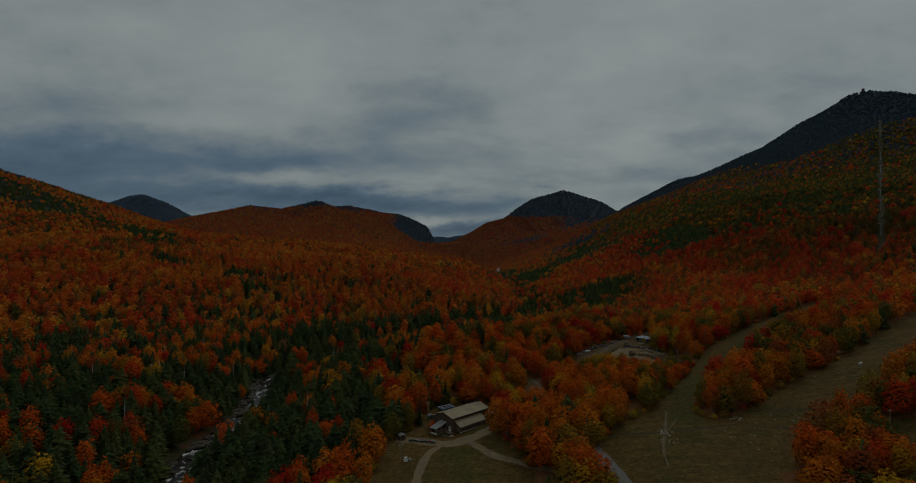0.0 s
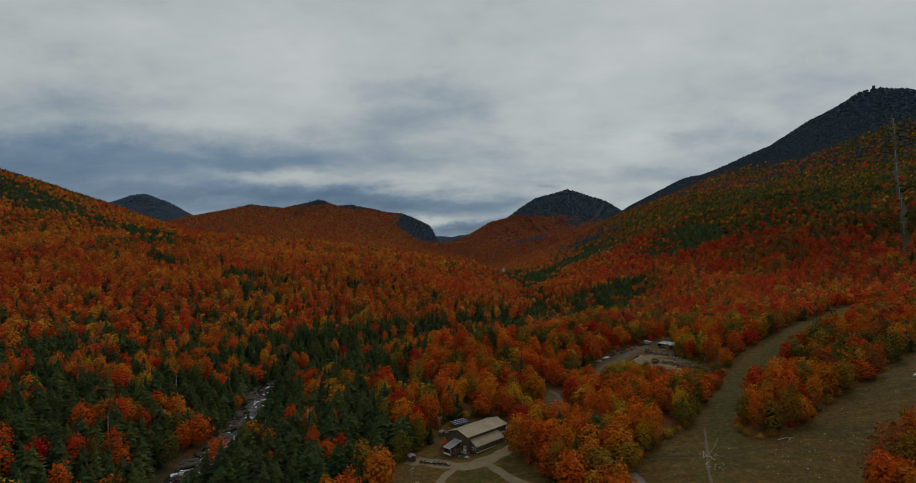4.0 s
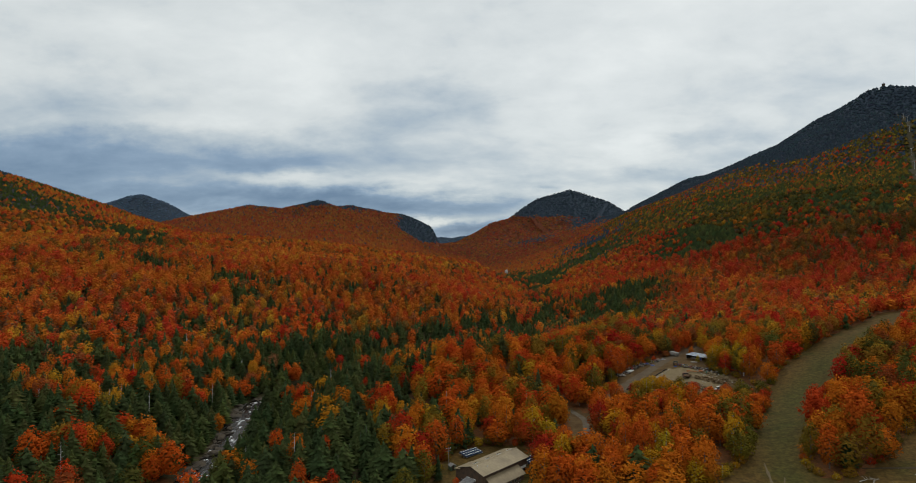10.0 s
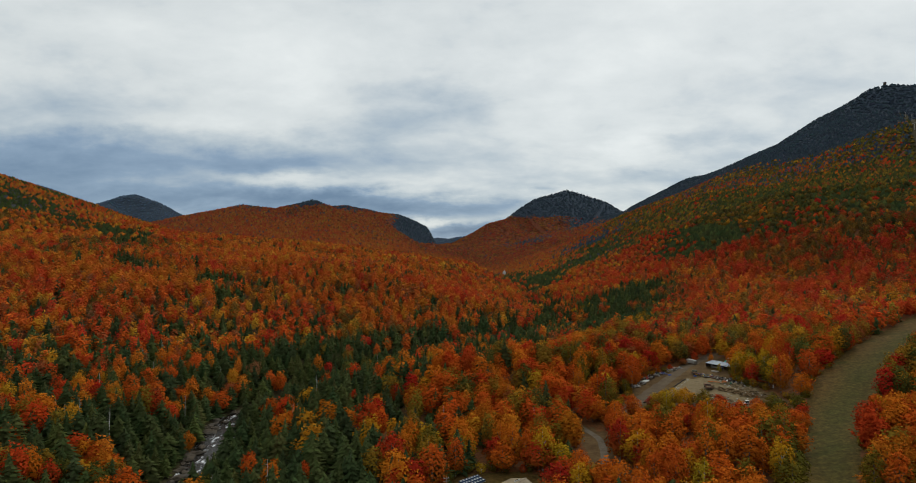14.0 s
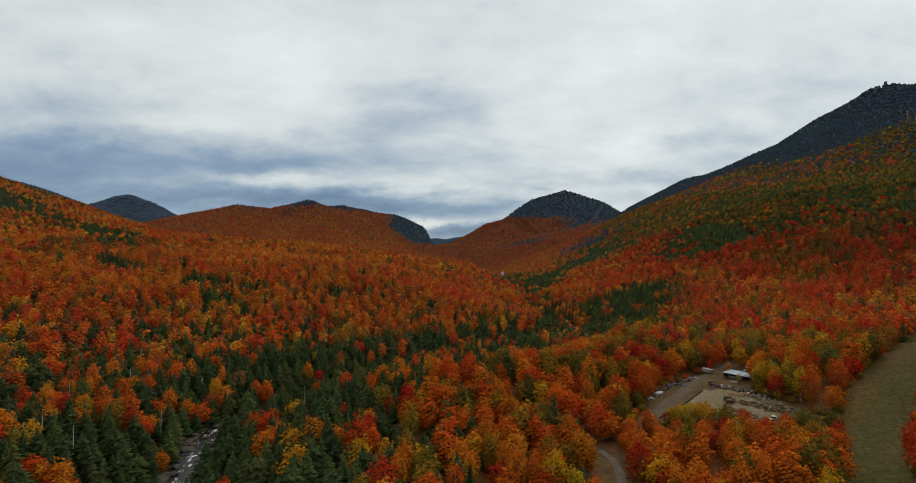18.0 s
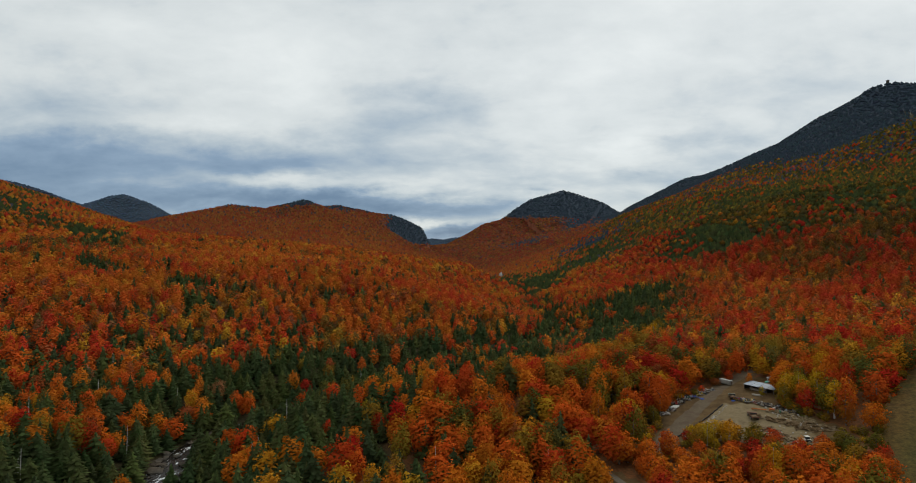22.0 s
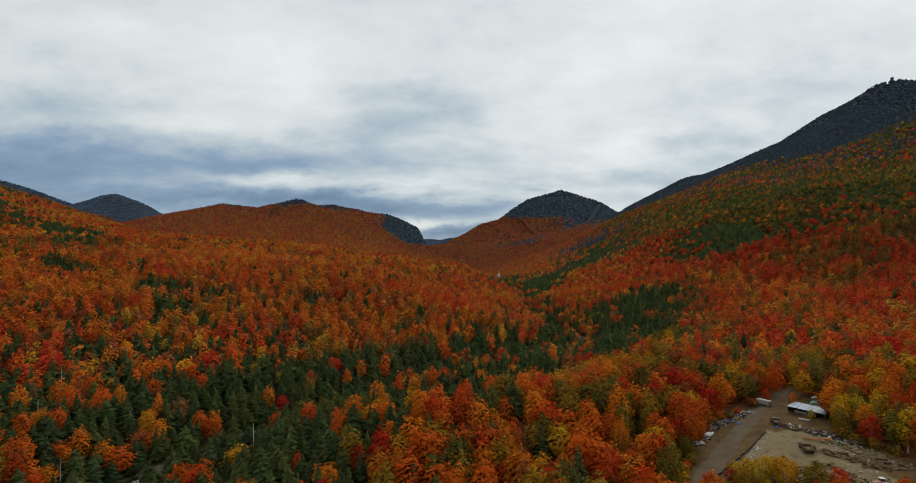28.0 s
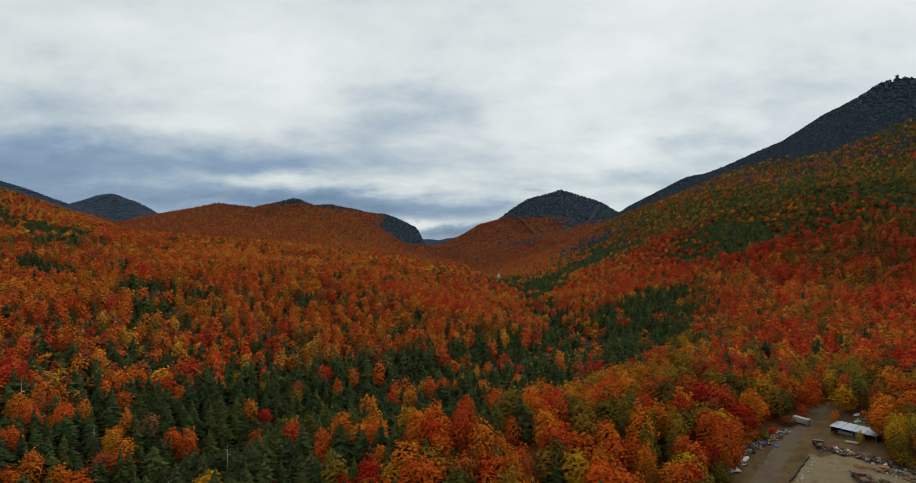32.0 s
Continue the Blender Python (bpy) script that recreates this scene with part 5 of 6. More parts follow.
# lean-to along the long side
part("lean_to_wall", prism([(-3.1, 0.3), (-0.02, 0.3), (-0.02, 4.7), (-3.1, 2.9)], 16.6, "x", 1.7), M_SIDING, house)
roof_slab("lean_to_roof", -3.6, 2.72, 0.0, 4.95, 1.3, 18.8, M_TAN_ROOF, house, "tan lean-to roof")
for k in range(6):
    wx = 3.4 + 2.5 * k
    w = part("window", box(wx - 0.55, wx + 0.55, -3.17, -3.10, 1.3, 2.3, 0.02), M_PLANK, house, "weathered wood-framed window")
    for q in (-0.26, 0.26):
        part("pane", box(wx + q - 0.22, wx + q + 0.22, -3.185, -3.172, 1.38, 2.22, 0), M_GLASS, w)
part("wall_band", box(1.7, 18.3, -3.16, -3.105, 0.3, 0.62, 0.01), M_WHITE, house, "pale base board")
# garage doorway at the far end of the long side
# a dark panel on the wall paints the shade inside the open doorway
gd = part("doorway_shade", box(19.6, 23.2, -0.08, 0.0, 0.4, 3.6, 0.02), M_DARK, house, "dark panel standing in for the shade of an open garage doorway")
part("garage_panel", box(19.6, 23.2, -0.18, -0.09, 3.0, 3.9, 0.02), M_WHITE, gd, "rolled white door panel")
# entrance end
door = part("door", box(-0.09, -0.02, 0.7, 2.3, 0.4, 2.6, 0.02), M_WHITE, house, "white double entrance door")
for q in (0.95, 1.7):
    part("pane", box(-0.105, -0.092, q, q + 0.35, 1.4, 2.3, 0), M_GLASS, door)
part("handle", box(-0.16, -0.092, 1.46, 1.54, 1.25, 1.5, 0.01), M_STEEL, door, "steel door handle")
for q in (-2.6, -1.5):
    w = part("window", box(1.60, 1.69, q, q + 0.9, 1.2, 2.3, 0.02), M_WHITE, house, "white-framed window")
    part("pane", box(1.585, 1.598, q + 0.08, q + 0.82, 1.28, 2.22, 0), M_GLASS, w)
for q in (8.0, 9.3):
    w = part("window", box(-0.08, -0.005, q, q + 0.8, 1.5, 2.6, 0.02), M_WHITE, house, "white-framed window")
    part("pane", box(-0.095, -0.082, q + 0.07, q + 0.73, 1.57, 2.53, 0), M_GLASS, w)
part("step", box(-1.3, -0.1, 0.3, 2.7, -0.1, 0.25, 0.02), M_PLANK, house, "wooden entrance step")
# low wing behind
part("wing_wall", box(0.6, 9, 10.72, 13.4, -0.2, 4.9, 0.02), M_SIDING, house)
roof_slab("wing_roof", 10.72, 5.6, 13.9, 4.95, 0.2, 9.4, M_TAN_ROOF, house, "tan wing roof")
# open lean-to in front of the gable
porch = thing("open_shed", HOUSE, "small open shed with a grey shingle roof beside the lodge", "shed")
part("roof", prism([(-7.4, 2.85), (-0.9, 4.45), (-0.9, 4.60), (-7.4, 3.0)], 4.2, "y", 2.4), M_GREY_ROOF, porch)
part("fascia", box(-1.0, -0.88, 2.35, 6.65, 4.3, 4.64, 0.01), M_WHITE, porch, "white trim board")
part("fascia", box(-7.46, -7.40, 2.4, 6.6, 2.78, 3.02, 0.01), M_WHITE, porch, "white trim board")
for px in (-7.1, -4.2, -1.2):
    for py in (2.55, 6.45):
        part("post", box(px - 0.09, px + 0.09, py - 0.09, py + 0.09, -0.2, 2.85 + (px + 7.4) * 0.24, 0.01), M_WOODPOLE, porch)
for py in (2.5, 6.5):
    part("side_wall", box(-7.0, -1.2, py - 0.03, py + 0.03, 0.1, 2.1, 0.01), M_SIDING, porch)
part("bench_board", box(-7.15, -7.08, 2.6, 6.4, 0.2, 0.9, 0.01), M_WHITE, porch, "pale board front")


# long racks of blue bins
def bin_rack(m, n, rows, label):
    rack = thing("bin_rack", m, label, "rack", "racks behind the lodge")
    for r_ in range(rows):
        y0, z0 = r_ * 1.55, 0.7 + 0.2 * r_
        part("rail", box(-0.2, n * 1.25, y0 - 0.62, y0 - 0.54, z0 - 0.12, z0, 0.01), M_STEEL, rack)
        part("rail", box(-0.2, n * 1.25, y0 + 0.54, y0 + 0.62, z0 - 0.12, z0, 0.01), M_STEEL, rack)
        for k in range(n):
            bin_ = part("bin", box(k * 1.25, k * 1.25 + 1.08, y0 - 0.6, y0 + 0.6, z0 + 0.005, z0 + 0.6, 0.05), M_BLUE, rack, "blue plastic bin")
            part("lid", box(k * 1.25 + 0.24, k * 1.25 + 0.84, y0 - 0.3, y0 + 0.3, z0 + 0.605, z0 + 0.66, 0.03), M_WHITE, bin_, "pale square lid")
        for k in range(0, n + 1, 2):
            for q in (-0.58, 0.58):
                part("leg", box(k * 1.24 - 0.05, k * 1.24 + 0.05, y0 + q - 0.05, y0 + q + 0.05, -0.3, z0 - 0.12, 0.01), M_STEEL, rack)
    return rack


bin_rack(on_ground(-8.2, 274.5, 40), 7, 3, "long low rack of blue bins with pale lids behind the lodge")
bin_rack(on_ground(15.6, 265.5, 40), 6, 3, "rack of blue bins with pale lids on the grass")


def pole(m, tall_, label, arms=1, lamps=2, name="utility_pole"):
    p = thing(name, m, label, "pole")
    part("shaft", rod((0, 0, -0.5), (0, 0, tall_), 0.17, 0.11, 10), M_WOODPOLE, p)
    for k in range(arms):
        part("crossarm", box(-1.1, 1.1, -0.06, 0.06, tall_ - 0.5 - 0.9 * k, tall_ - 0.36 - 0.9 * k, 0.01), M_WOODPOLE, p)
    for k in range(lamps):
        q = -0.8 + 1.6 * k / max(1, lamps - 1)
        part("insulator", rod((q, 0, tall_ - 0.36), (q, 0, tall_ - 0.05), 0.09, 0.05, 8), M_WHITE, p, "pale insulator")
    return p


pole(on_ground(-14.6, 268.5, 20), 7.0, "weathered pole with a pale floodlight bar", 2, 2)
p = pole(on_ground(30, 214, 10), 10.0, "tall utility pole with two pale transformers", 1, 2)
for q in (-0.45, 0.45):
    part("transformer", rod((q, -0.3, 7.6), (q, -0.3, 8.7), 0.28, 0.28, 10), M_WHITE, p, "pale transformer can")
pole(on_ground(-22.5, 216.5, 60), 6.5, "short pole with a lamp bar by the drive", 2, 2)


def quad_bike(m, c, label):
    """A small off-road machine: body, seat, bars, four wheels."""
    q = thing("quad_bike", m, label, "quad bike", "machines parked by the drive")
    part("body", prism([(-0.9, 0.5), (0.9, 0.5), (1.0, 0.75), (0.5, 0.95), (-0.3, 0.8), (-0.95, 0.9)], 0.7, "y", -0.35), c, q)
    part("seat", box(-0.7, 0.25, -0.2, 0.2, 0.9, 1.05, 0.05), M_BLACK, q)
    part("handlebar", rod((0.5, -0.4, 1.2), (0.5, 0.4, 1.2), 0.03), M_BLACK, q)
    part("rack", box(-1.0, -0.55, -0.4, 0.4, 0.98, 1.02, 0.01), M_STEEL, q)
    for wx in (-0.65, 0.65):
        for wy in (-0.45, 0.45):
            w = part("wheel", rod((wx, wy - 0.13, 0.3), (wx, wy + 0.13, 0.3), 0.3, 0.3, 12), M_BLACK, q)
            part("rim", rod((wx, wy - 0.14, 0.3), (wx, wy + 0.14, 0.3), 0.14, 0.14, 8), M_STEEL, w)
    return q


for k, (c, word) in enumerate((((0.02, 0.02, 0.02), "black"), ((0.03, 0.10, 0.03), "green"), ((0.5, 0.5, 0.48), "white"), ((0.03, 0.03, 0.04), "dark"), ((0.02, 0.02, 0.02), "black"), ((0.45, 0.03, 0.03), "red"), ((0.6, 0.6, 0.58), "white"))):
    quad_bike(on_ground(-20.5 + 1.75 * k, 236.5 - 0.55 * k, 100 + 14 * (k % 3)), paint(word + "_machine_paint", c), word + " quad bike parked by the drive")


def picnic_table(m, top, label):
    t = thing("picnic_table", m, label, "table")
    for k in range(5):
        part("plank", box(-1.0, 1.0, -0.45 + 0.18 * k, -0.29 + 0.18 * k, 0.72, 0.77, 0.01), top, t)
    for s in (-1, 1):
        part("seat", box(-1.0, 1.0, s * 0.8 - 0.13, s * 0.8 + 0.13, 0.42, 0.47, 0.01), top, t)
        part("brace", box(s * 0.7 - 0.04, s * 0.7 + 0.04, -0.9, 0.9, 0.36, 0.42, 0.01), M_WOODPOLE, t)
        for q in (-0.4, 0.4):
            part("leg", rod((s * 0.7, q * 1.6, 0), (s * 0.7, q * 0.6, 0.72), 0.05, 0.05, 6), M_WOODPOLE, t)
    return t


M_GREENTOP = paint("faded_green_boards", (0.10, 0.16, 0.10))
picnic_table(on_ground(-5.6, 239.6, 20), M_GREENTOP, "faded green picnic table on the lawn")
picnic_table(on_ground(-2.9, 238.6, 60), M_PLANK, "weathered wooden picnic table on the lawn")


def small_shed(m, w, d, h, wall, roof, label, name="shed"):
    s = thing(name, m, label, "shed")
    part("wall", prism([(-w / 2, 0), (w / 2, 0), (w / 2, h), (0, h + 0.5), (-w / 2, h)], d, "y", -d / 2), wall, s)
    for k in (-1, 1):
        part("roof", prism([(0, h + 0.52), (k * (w / 2 + 0.25), h - 0.12), (k * (w / 2 + 0.25), h - 0.04), (0, h + 0.6)], d + 0.5, "y", -d / 2 - 0.25), roof, s)
    part("door", box(-0.45, 0.45, -d / 2 - 0.05, -d / 2 - 0.003, 0.05, 1.95, 0.01), M_TRIM, s)
    return s


small_shed(on_ground(-24.5, 239, 25), 2.4, 3.0, 2.0, M_SIDING, M_GREY_ROOF, "small brown shed with a grey roof under the maples")
small_shed(on_ground(-13.2, 265.0, 30), 2.0, 2.0, 1.7, M_GREENTOP, M_GREY_ROOF, "small grey-green pump shed beside the lodge", "pump_shed")


def crate_stack(m, sizes, mats, label):
    c = thing("crate_stack", m, label, "crates")
    zz = 0
    for (w, d, h), mt in zip(sizes, mats):
        part("crate", box(-w / 2, w / 2, -d / 2, d / 2, zz, zz + h, 0.03), mt, c)
        zz += h + 0.004
    return c


crate_stack(on_ground(-20.5, 215.5, 10), [(1.6, 1.2, 0.9), (1.2, 1.0, 0.8)], [M_WHITE, M_WHITE], "stacked white crates beside the drive")
crate_stack(on_ground(-18.9, 216.2, 30), [(1.1, 1.1, 0.8)], [M_PLANK], "weathered wooden crate beside the drive")


def tank(m, label):
    t = thing("gas_tank", m, label, "tank", "tanks by the lane")
    part("shell", rod((-0.9, 0, 0.75), (0.9, 0, 0.75), 0.5, 0.5, 16), M_WHITE, t)
    for s in (-1, 1):
        part("cap", rod((s * 0.9, 0, 0.75), (s * 1.12, 0, 0.75), 0.5, 0.24, 16), M_WHITE, t)
        part("foot", box(s * 0.6 - 0.1, s * 0.6 + 0.1, -0.35, 0.35, 0, 0.4, 0.02), M_STEEL, t)
    part("valve_dome", rod((0, 0, 1.22), (0, 0, 1.42), 0.16, 0.12), M_STEEL, t)
    return t


tank(on_ground(42.2, 211.5, 80), "white gas tank at the edge of the trees")
tank(on_ground(44.6, 210.5, 80), "white gas tank at the edge of the trees")


# ---- vehicles ----
def wheel(parent, wx, wy, r_, wide=0.24):
    w = part("wheel", rod((wx, wy - wide / 2, r_), (wx, wy + wide / 2, r_), r_, r_, 16), M_BLACK, parent)
    part("rim", rod((wx, wy - wide / 2 - 0.01, r_), (wx, wy + wide / 2 + 0.01, r_), r_ * 0.55, r_ * 0.55, 12), M_STEEL, w)


def pickup(m, coat, bed, label, name="pickup_truck", length=5.4, wide=1.9, lift=0.0, load=None):
    """A truck that faces +x: bonnet, cab with glass, open bed, bumpers, lights, wheels."""
    v = thing(name, m, label, "truck")
    h, w, z = length / 2, wide / 2, lift
    part("chassis", box(-h + 0.1, h - 0.1, -w * 0.6, w * 0.6, 0.42 + z, 0.62 + z, 0.02), M_BLACK, v)
    part("bonnet", prism([(h * 0.42, 0.55 + z), (h, 0.55 + z), (h, 0.98 + z), (h * 0.9, 1.08 + z), (h * 0.42, 1.16 + z)], 2 * w, "y", -w), coat, v)
    cab = part("cab", prism([(-h * 0.12, 0.55 + z), (h * 0.42, 0.55 + z), (h * 0.42, 1.16 + z), (h * 0.22, 1.78 + z), (-h * 0.10, 1.8 + z), (-h * 0.12, 1.16 + z)], 2 * w, "y", -w), coat, v)
    part("windscreen", prism([(h * 0.405, 1.2 + z), (h * 0.43, 1.2 + z), (h * 0.245, 1.74 + z), (h * 0.23, 1.74 + z)], 2 * w - 0.3, "y", -w + 0.15), M_GLASS, cab)
    part("rear_window", box(-h * 0.12 - 0.02, -h * 0.12 + 0.005, -w + 0.2, w - 0.2, 1.25 + z, 1.7 + z, 0), M_GLASS, cab)
    for s in (-1, 1):
        part("side_window", prism([(-h * 0.07, 1.2 + z), (h * 0.36, 1.2 + z), (h * 0.20, 1.7 + z), (-h * 0.07, 1.7 + z)], 0.03, "y", s * w - 0.015), M_GLASS, cab)
        part("bed_side", box(-h, -h * 0.14, s * w - 0.05, s * w + 0.02, 0.6 + z, 1.12 + z, 0.02), bed, v)
        part("headlight", box(h - 0.02, h + 0.02, s * w * 0.75 - 0.14, s * w * 0.75 + 0.14, 0.75 + z, 0.93 + z, 0.01), M_WHITE, v)
        part("tail_light", box(-h - 0.03, -h + 0.01, s * w * 0.85 - 0.08, s * w * 0.85 + 0.08, 0.75 + z, 1.0 + z, 0.01), M_REDPAINT, v)
        for wx in (-h * 0.58, h * 0.62):
            wheel(v, wx, s * (w - 0.1), 0.38 + z * 0.5)
    part("bed_floor", box(-h, -h * 0.14, -w, w, 0.6 + z, 0.68 + z, 0.01), bed, v)
    part("tailgate", box(-h - 0.01, -h + 0.06, -w + 0.06, w - 0.06, 0.62 + z, 1.12 + z, 0.02), bed, v)
    part("bumper", box(h - 0.02, h + 0.12, -w, w, 0.45 + z, 0.62 + z, 0.03), M_STEEL, v)
    if load:
        part("load", lump(3, h * 0.38, w * 0.8, 0.35, 2, 0.3), load, v, "loose load in the bed").location = (-h * 0.56, 0, 0.85 + z)
    return v


M_REDPAINT = paint("red_paint", (0.40, 0.03, 0.02))
M_OLIVEPAINT = paint("olive_green_paint", (0.11, 0.12, 0.075))
M_RUST = surface("rusty_steel", (0.10, 0.05, 0.03), (0.22, 0.11, 0.06), 4, 0.85, stain=(0.08, 0.06, 0.05))
M_ORANGEPAINT = paint("orange_machine_paint", (0.48, 0.13, 0.02))
M_YELLOWPAINT = paint("yellow_machine_paint", (0.55, 0.38, 0.04))
M_TARPBLUE = paint("blue_tarpaulin", (0.04, 0.09, 0.32))
M_TARPGREEN = paint("green_tarpaulin", (0.02, 0.20, 0.12))
M_TEAL = paint("teal_hull_paint", (0.10, 0.42, 0.30))
M_SKYROOF = surface("pale_blue_metal_roof", (0.17, 0.21, 0.25), (0.29, 0.34, 0.39), 1.5, 0.5, 0.2, stain=(0.17, 0.165, 0.155))

pickup(on_ground(119.6, 390.2, 72), M_OLIVEPAINT, M_RUST, "olive green pickup truck with a rusty loaded bed", "pickup_truck", 6.6, 2.5, 0.3, M_RUST)
pickup(on_ground(115.6, 365.6, 74), M_RUST, M_RUST, "old rust-brown flatbed truck standing on dug soil", "flatbed_truck", 8.2, 2.9, 0.55, M_SOIL)
pickup(on_ground(45.0, 270.5, 100), M_WHITE, M_WHITE, "white pickup truck parked on the lane")
pickup(on_ground(149, 402, 150), paint("black_car_paint", (0.03, 0.03, 0.035)), M_BLACK, "black pickup truck parked behind the open shed")


def tractor(m, label):
    v = thing("loader_tractor", m, label, "tractor")
    part("engine_cover", prism([(0.3, 0.8), (2.1, 0.8), (2.1, 1.35), (0.3, 1.5)], 0.9, "y", -0.45), M_WHITE, v, "white engine cover")
    part("chassis", box(-1.2, 2.0, -0.4, 0.4, 0.55, 0.85, 0.03), M_BLACK, v)
    cab = part("cab", prism([(-1.0, 0.9), (0.3, 0.9), (0.25, 2.4), (-0.85, 2.4)], 1.3, "y", -0.65), M_GLASS, v, "dark glazed cab")
    part("cab_roof", box(-1.05, 0.45, -0.75, 0.75, 2.4, 2.55, 0.05), M_WHITE, cab, "white cab roof")
    for s in (-1, 1):
        wheel(v, -0.6, s * 0.85, 0.75, 0.42)
        wheel(v, 1.5, s * 0.75, 0.48, 0.32)
        part("loader_arm", rod((0.2, s * 0.6, 1.4), (2.8, s * 0.6, 0.6), 0.09, 0.09, 6), M_STEEL, v)
        part("mudguard", prism([(-1.4, 1.35), (0.1, 1.35), (-0.1, 1.6), (-1.2, 1.6)], 0.35, "y", s * 0.85 - 0.17), M_WHITE, v)
    part("bucket", prism([(2.7, 0.2), (3.5, 0.15), (3.0, 0.35), (2.85, 0.9), (2.7, 0.9)], 1.9, "y", -0.95), M_STEEL, v, "steel loader bucket")
    part("back_arm", rod((-1.2, 0, 0.9), (-2.4, 0, 2.2), 0.12, 0.1, 6), M_BLACK, v)
    part("back_arm", rod((-2.4, 0, 2.2), (-3.0, 0, 0.5), 0.1, 0.08, 6), M_BLACK, v)
    return v


tractor(on_ground(120.5, 338.5, 175), "white loader tractor working beside heaped soil")

# ---- the yard ----
shed = thing("open_shed", on_ground(135.5, 393.5, -58), "long open-fronted pole shed with a pale blue metal roof", "shed")
shed.matrix_basis = shed.matrix_basis @ Matrix.Diagonal((0.95, 1, 0.84, 1))
for k in range(4):
    x0 = -7.6 + 3.8 * k
    part("roof_sheet", prism([(-3.4, 2.55), (3.2, 3.6), (3.2, 3.68), (-3.4, 2.63)], 3.74, "x", x0), M_SKYROOF, shed, "pale blue roof sheet" if k != 2 else "dented pale roof sheet")
    part("batten", prism([(-3.4, 2.635), (3.2, 3.685), (3.2, 3.74), (-3.4, 2.69)], 0.12, "x", x0 - 0.06 + 0.02), M_TRIM, shed)
for k in range(5):
    px = -7.3 + 3.65 * k
    part("post", rod((px, -3.0, -0.3), (px, -3.0, 2.6), 0.11, 0.1, 8), M_WOODPOLE, shed)
    part("post", rod((px, 2.9, -0.3), (px, 2.9, 3.53), 0.11, 0.1, 8), M_WOODPOLE, shed)
# back boards and side walls take the dark trim, standing in for inner shade
for k in range(18):
    part("board", box(-7.4 + 0.825 * k, -7.4 + 0.825 * k + 0.80, 3.02, 3.08, 0.05, 3.5, 0.01), M_TRIM, shed)
for wx in (7.42, -7.49, 0.0):
    part("side_wall", box(wx, wx + 0.07, -2.6 if wx else -0.5, 3.0, -0.2, 2.62, 0.01), M_TRIM, shed)
part("hanging_tarp", box(0.6, 3.4, -3.2, -3.14, 0.3, 2.5, 0.02), M_TARPBLUE, shed, "blue tarpaulin hung in a bay")
wp = thing("lumber_stack", on_ground(133.5, 395.8, -58), "stack of lumber under the open shed", "lumber")
for k in range(9):
    part("plank", box(-2.2, 2.2, -0.9 + 0.32 * (k % 3), -0.62 + 0.32 * (k % 3), 0.05 + 0.3 * (k // 3), 0.33 + 0.3 * (k // 3), 0.02), M_PLANK, wp)
bp = thing("parked_boat", on_ground(130, 388.5, -40), "small weathered grey boat hull resting in front of the shed", "boat")
part("hull", prism([(-1.9, 0.55), (1.6, 0.6), (2.1, 0.75), (1.5, 0.1), (-1.7, 0.05)], 1.3, "y", -0.65), M_PLANK, bp)
part("seat", box(-0.4, 0.0, -0.6, 0.6, 0.58, 0.64, 0.01), M_PLANK, bp)

M_TRAILER = surface("grimy_trailer_panel", (0.27, 0.26, 0.23), (0.44, 0.42, 0.37), 2.2, 0.6, stain=(0.20, 0.18, 0.14))
box_trailer = thing("box_trailer", on_ground(126.8, 410.5, -66), "long grey-white box trailer parked by the trees", "trailer")
part("body", box(-3.0, 3.0, -1.1, 1.1, 0.6, 2.6, 0.06), M_TRAILER, box_trailer)
for k in range(6):
    part("rib", box(-2.8 + 1.1 * k, -2.72 + 1.1 * k, -1.14, -1.102, 0.65, 2.5, 0.01), M_STEEL, box_trailer)
part("door", box(3.0, 3.05, -0.95, 0.95, 0.75, 2.45, 0.01), M_STEEL, box_trailer)
for s in (-1, 1):
    wheel(box_trailer, -1.9, s * 0.95, 0.42, 0.3)
    wheel(box_trailer, -0.9, s * 0.95, 0.42, 0.3)
part("stand", box(2.2, 2.4, -0.6, 0.6, 0, 0.6, 0.02), M_STEEL, box_trailer)

# black silt fence and the row of pale blocks beside it
fence = thing("silt_fence", pose(0, 0, 0), "sagging black silt fence along the dirt track", "fence")
FA, FB = np.array([112.0, 384.0]), np.array([80.0, 356.5])
for k in range(20):
    a, b = FA + (FB - FA) * k / 20, FA + (FB - FA) * (k + 1) / 20
    a = a + np.array([0.5, -0.5]) * math.sin(k * 2.7) * 0.35
    b = b + np.array([0.5, -0.5]) * math.sin((k + 1) * 2.7) * 0.35
    za, zb = float(height(*a)), float(height(*b))
    d = (b - a) / np.linalg.norm(b - a)
    nrm = np.array([-d[1], d[0]]) * 0.12
    bm = bmesh.new()
    v = [bm.verts.new((p[0] + s * nrm[0], p[1] + s * nrm[1], z_)) for s in (-1, 1) for p, z_ in ((a, za - 0.1), (b, zb - 0.1), (b, zb + 0.5 + 0.1 * math.sin(k * 2.1)), (a, za + 0.5 + 0.1 * math.sin((k - 1) * 2.1)))]
    bmesh.ops.convex_hull(bm, input=bm.verts[:])
    part("fabric", bm, M_BLACK, fence, "black woven fabric")
    part("stake", rod((a[0], a[1], za - 0.2), (a[0], a[1], za + 0.75), 0.04, 0.04, 6), M_WOODPOLE, fence)
STONES = []
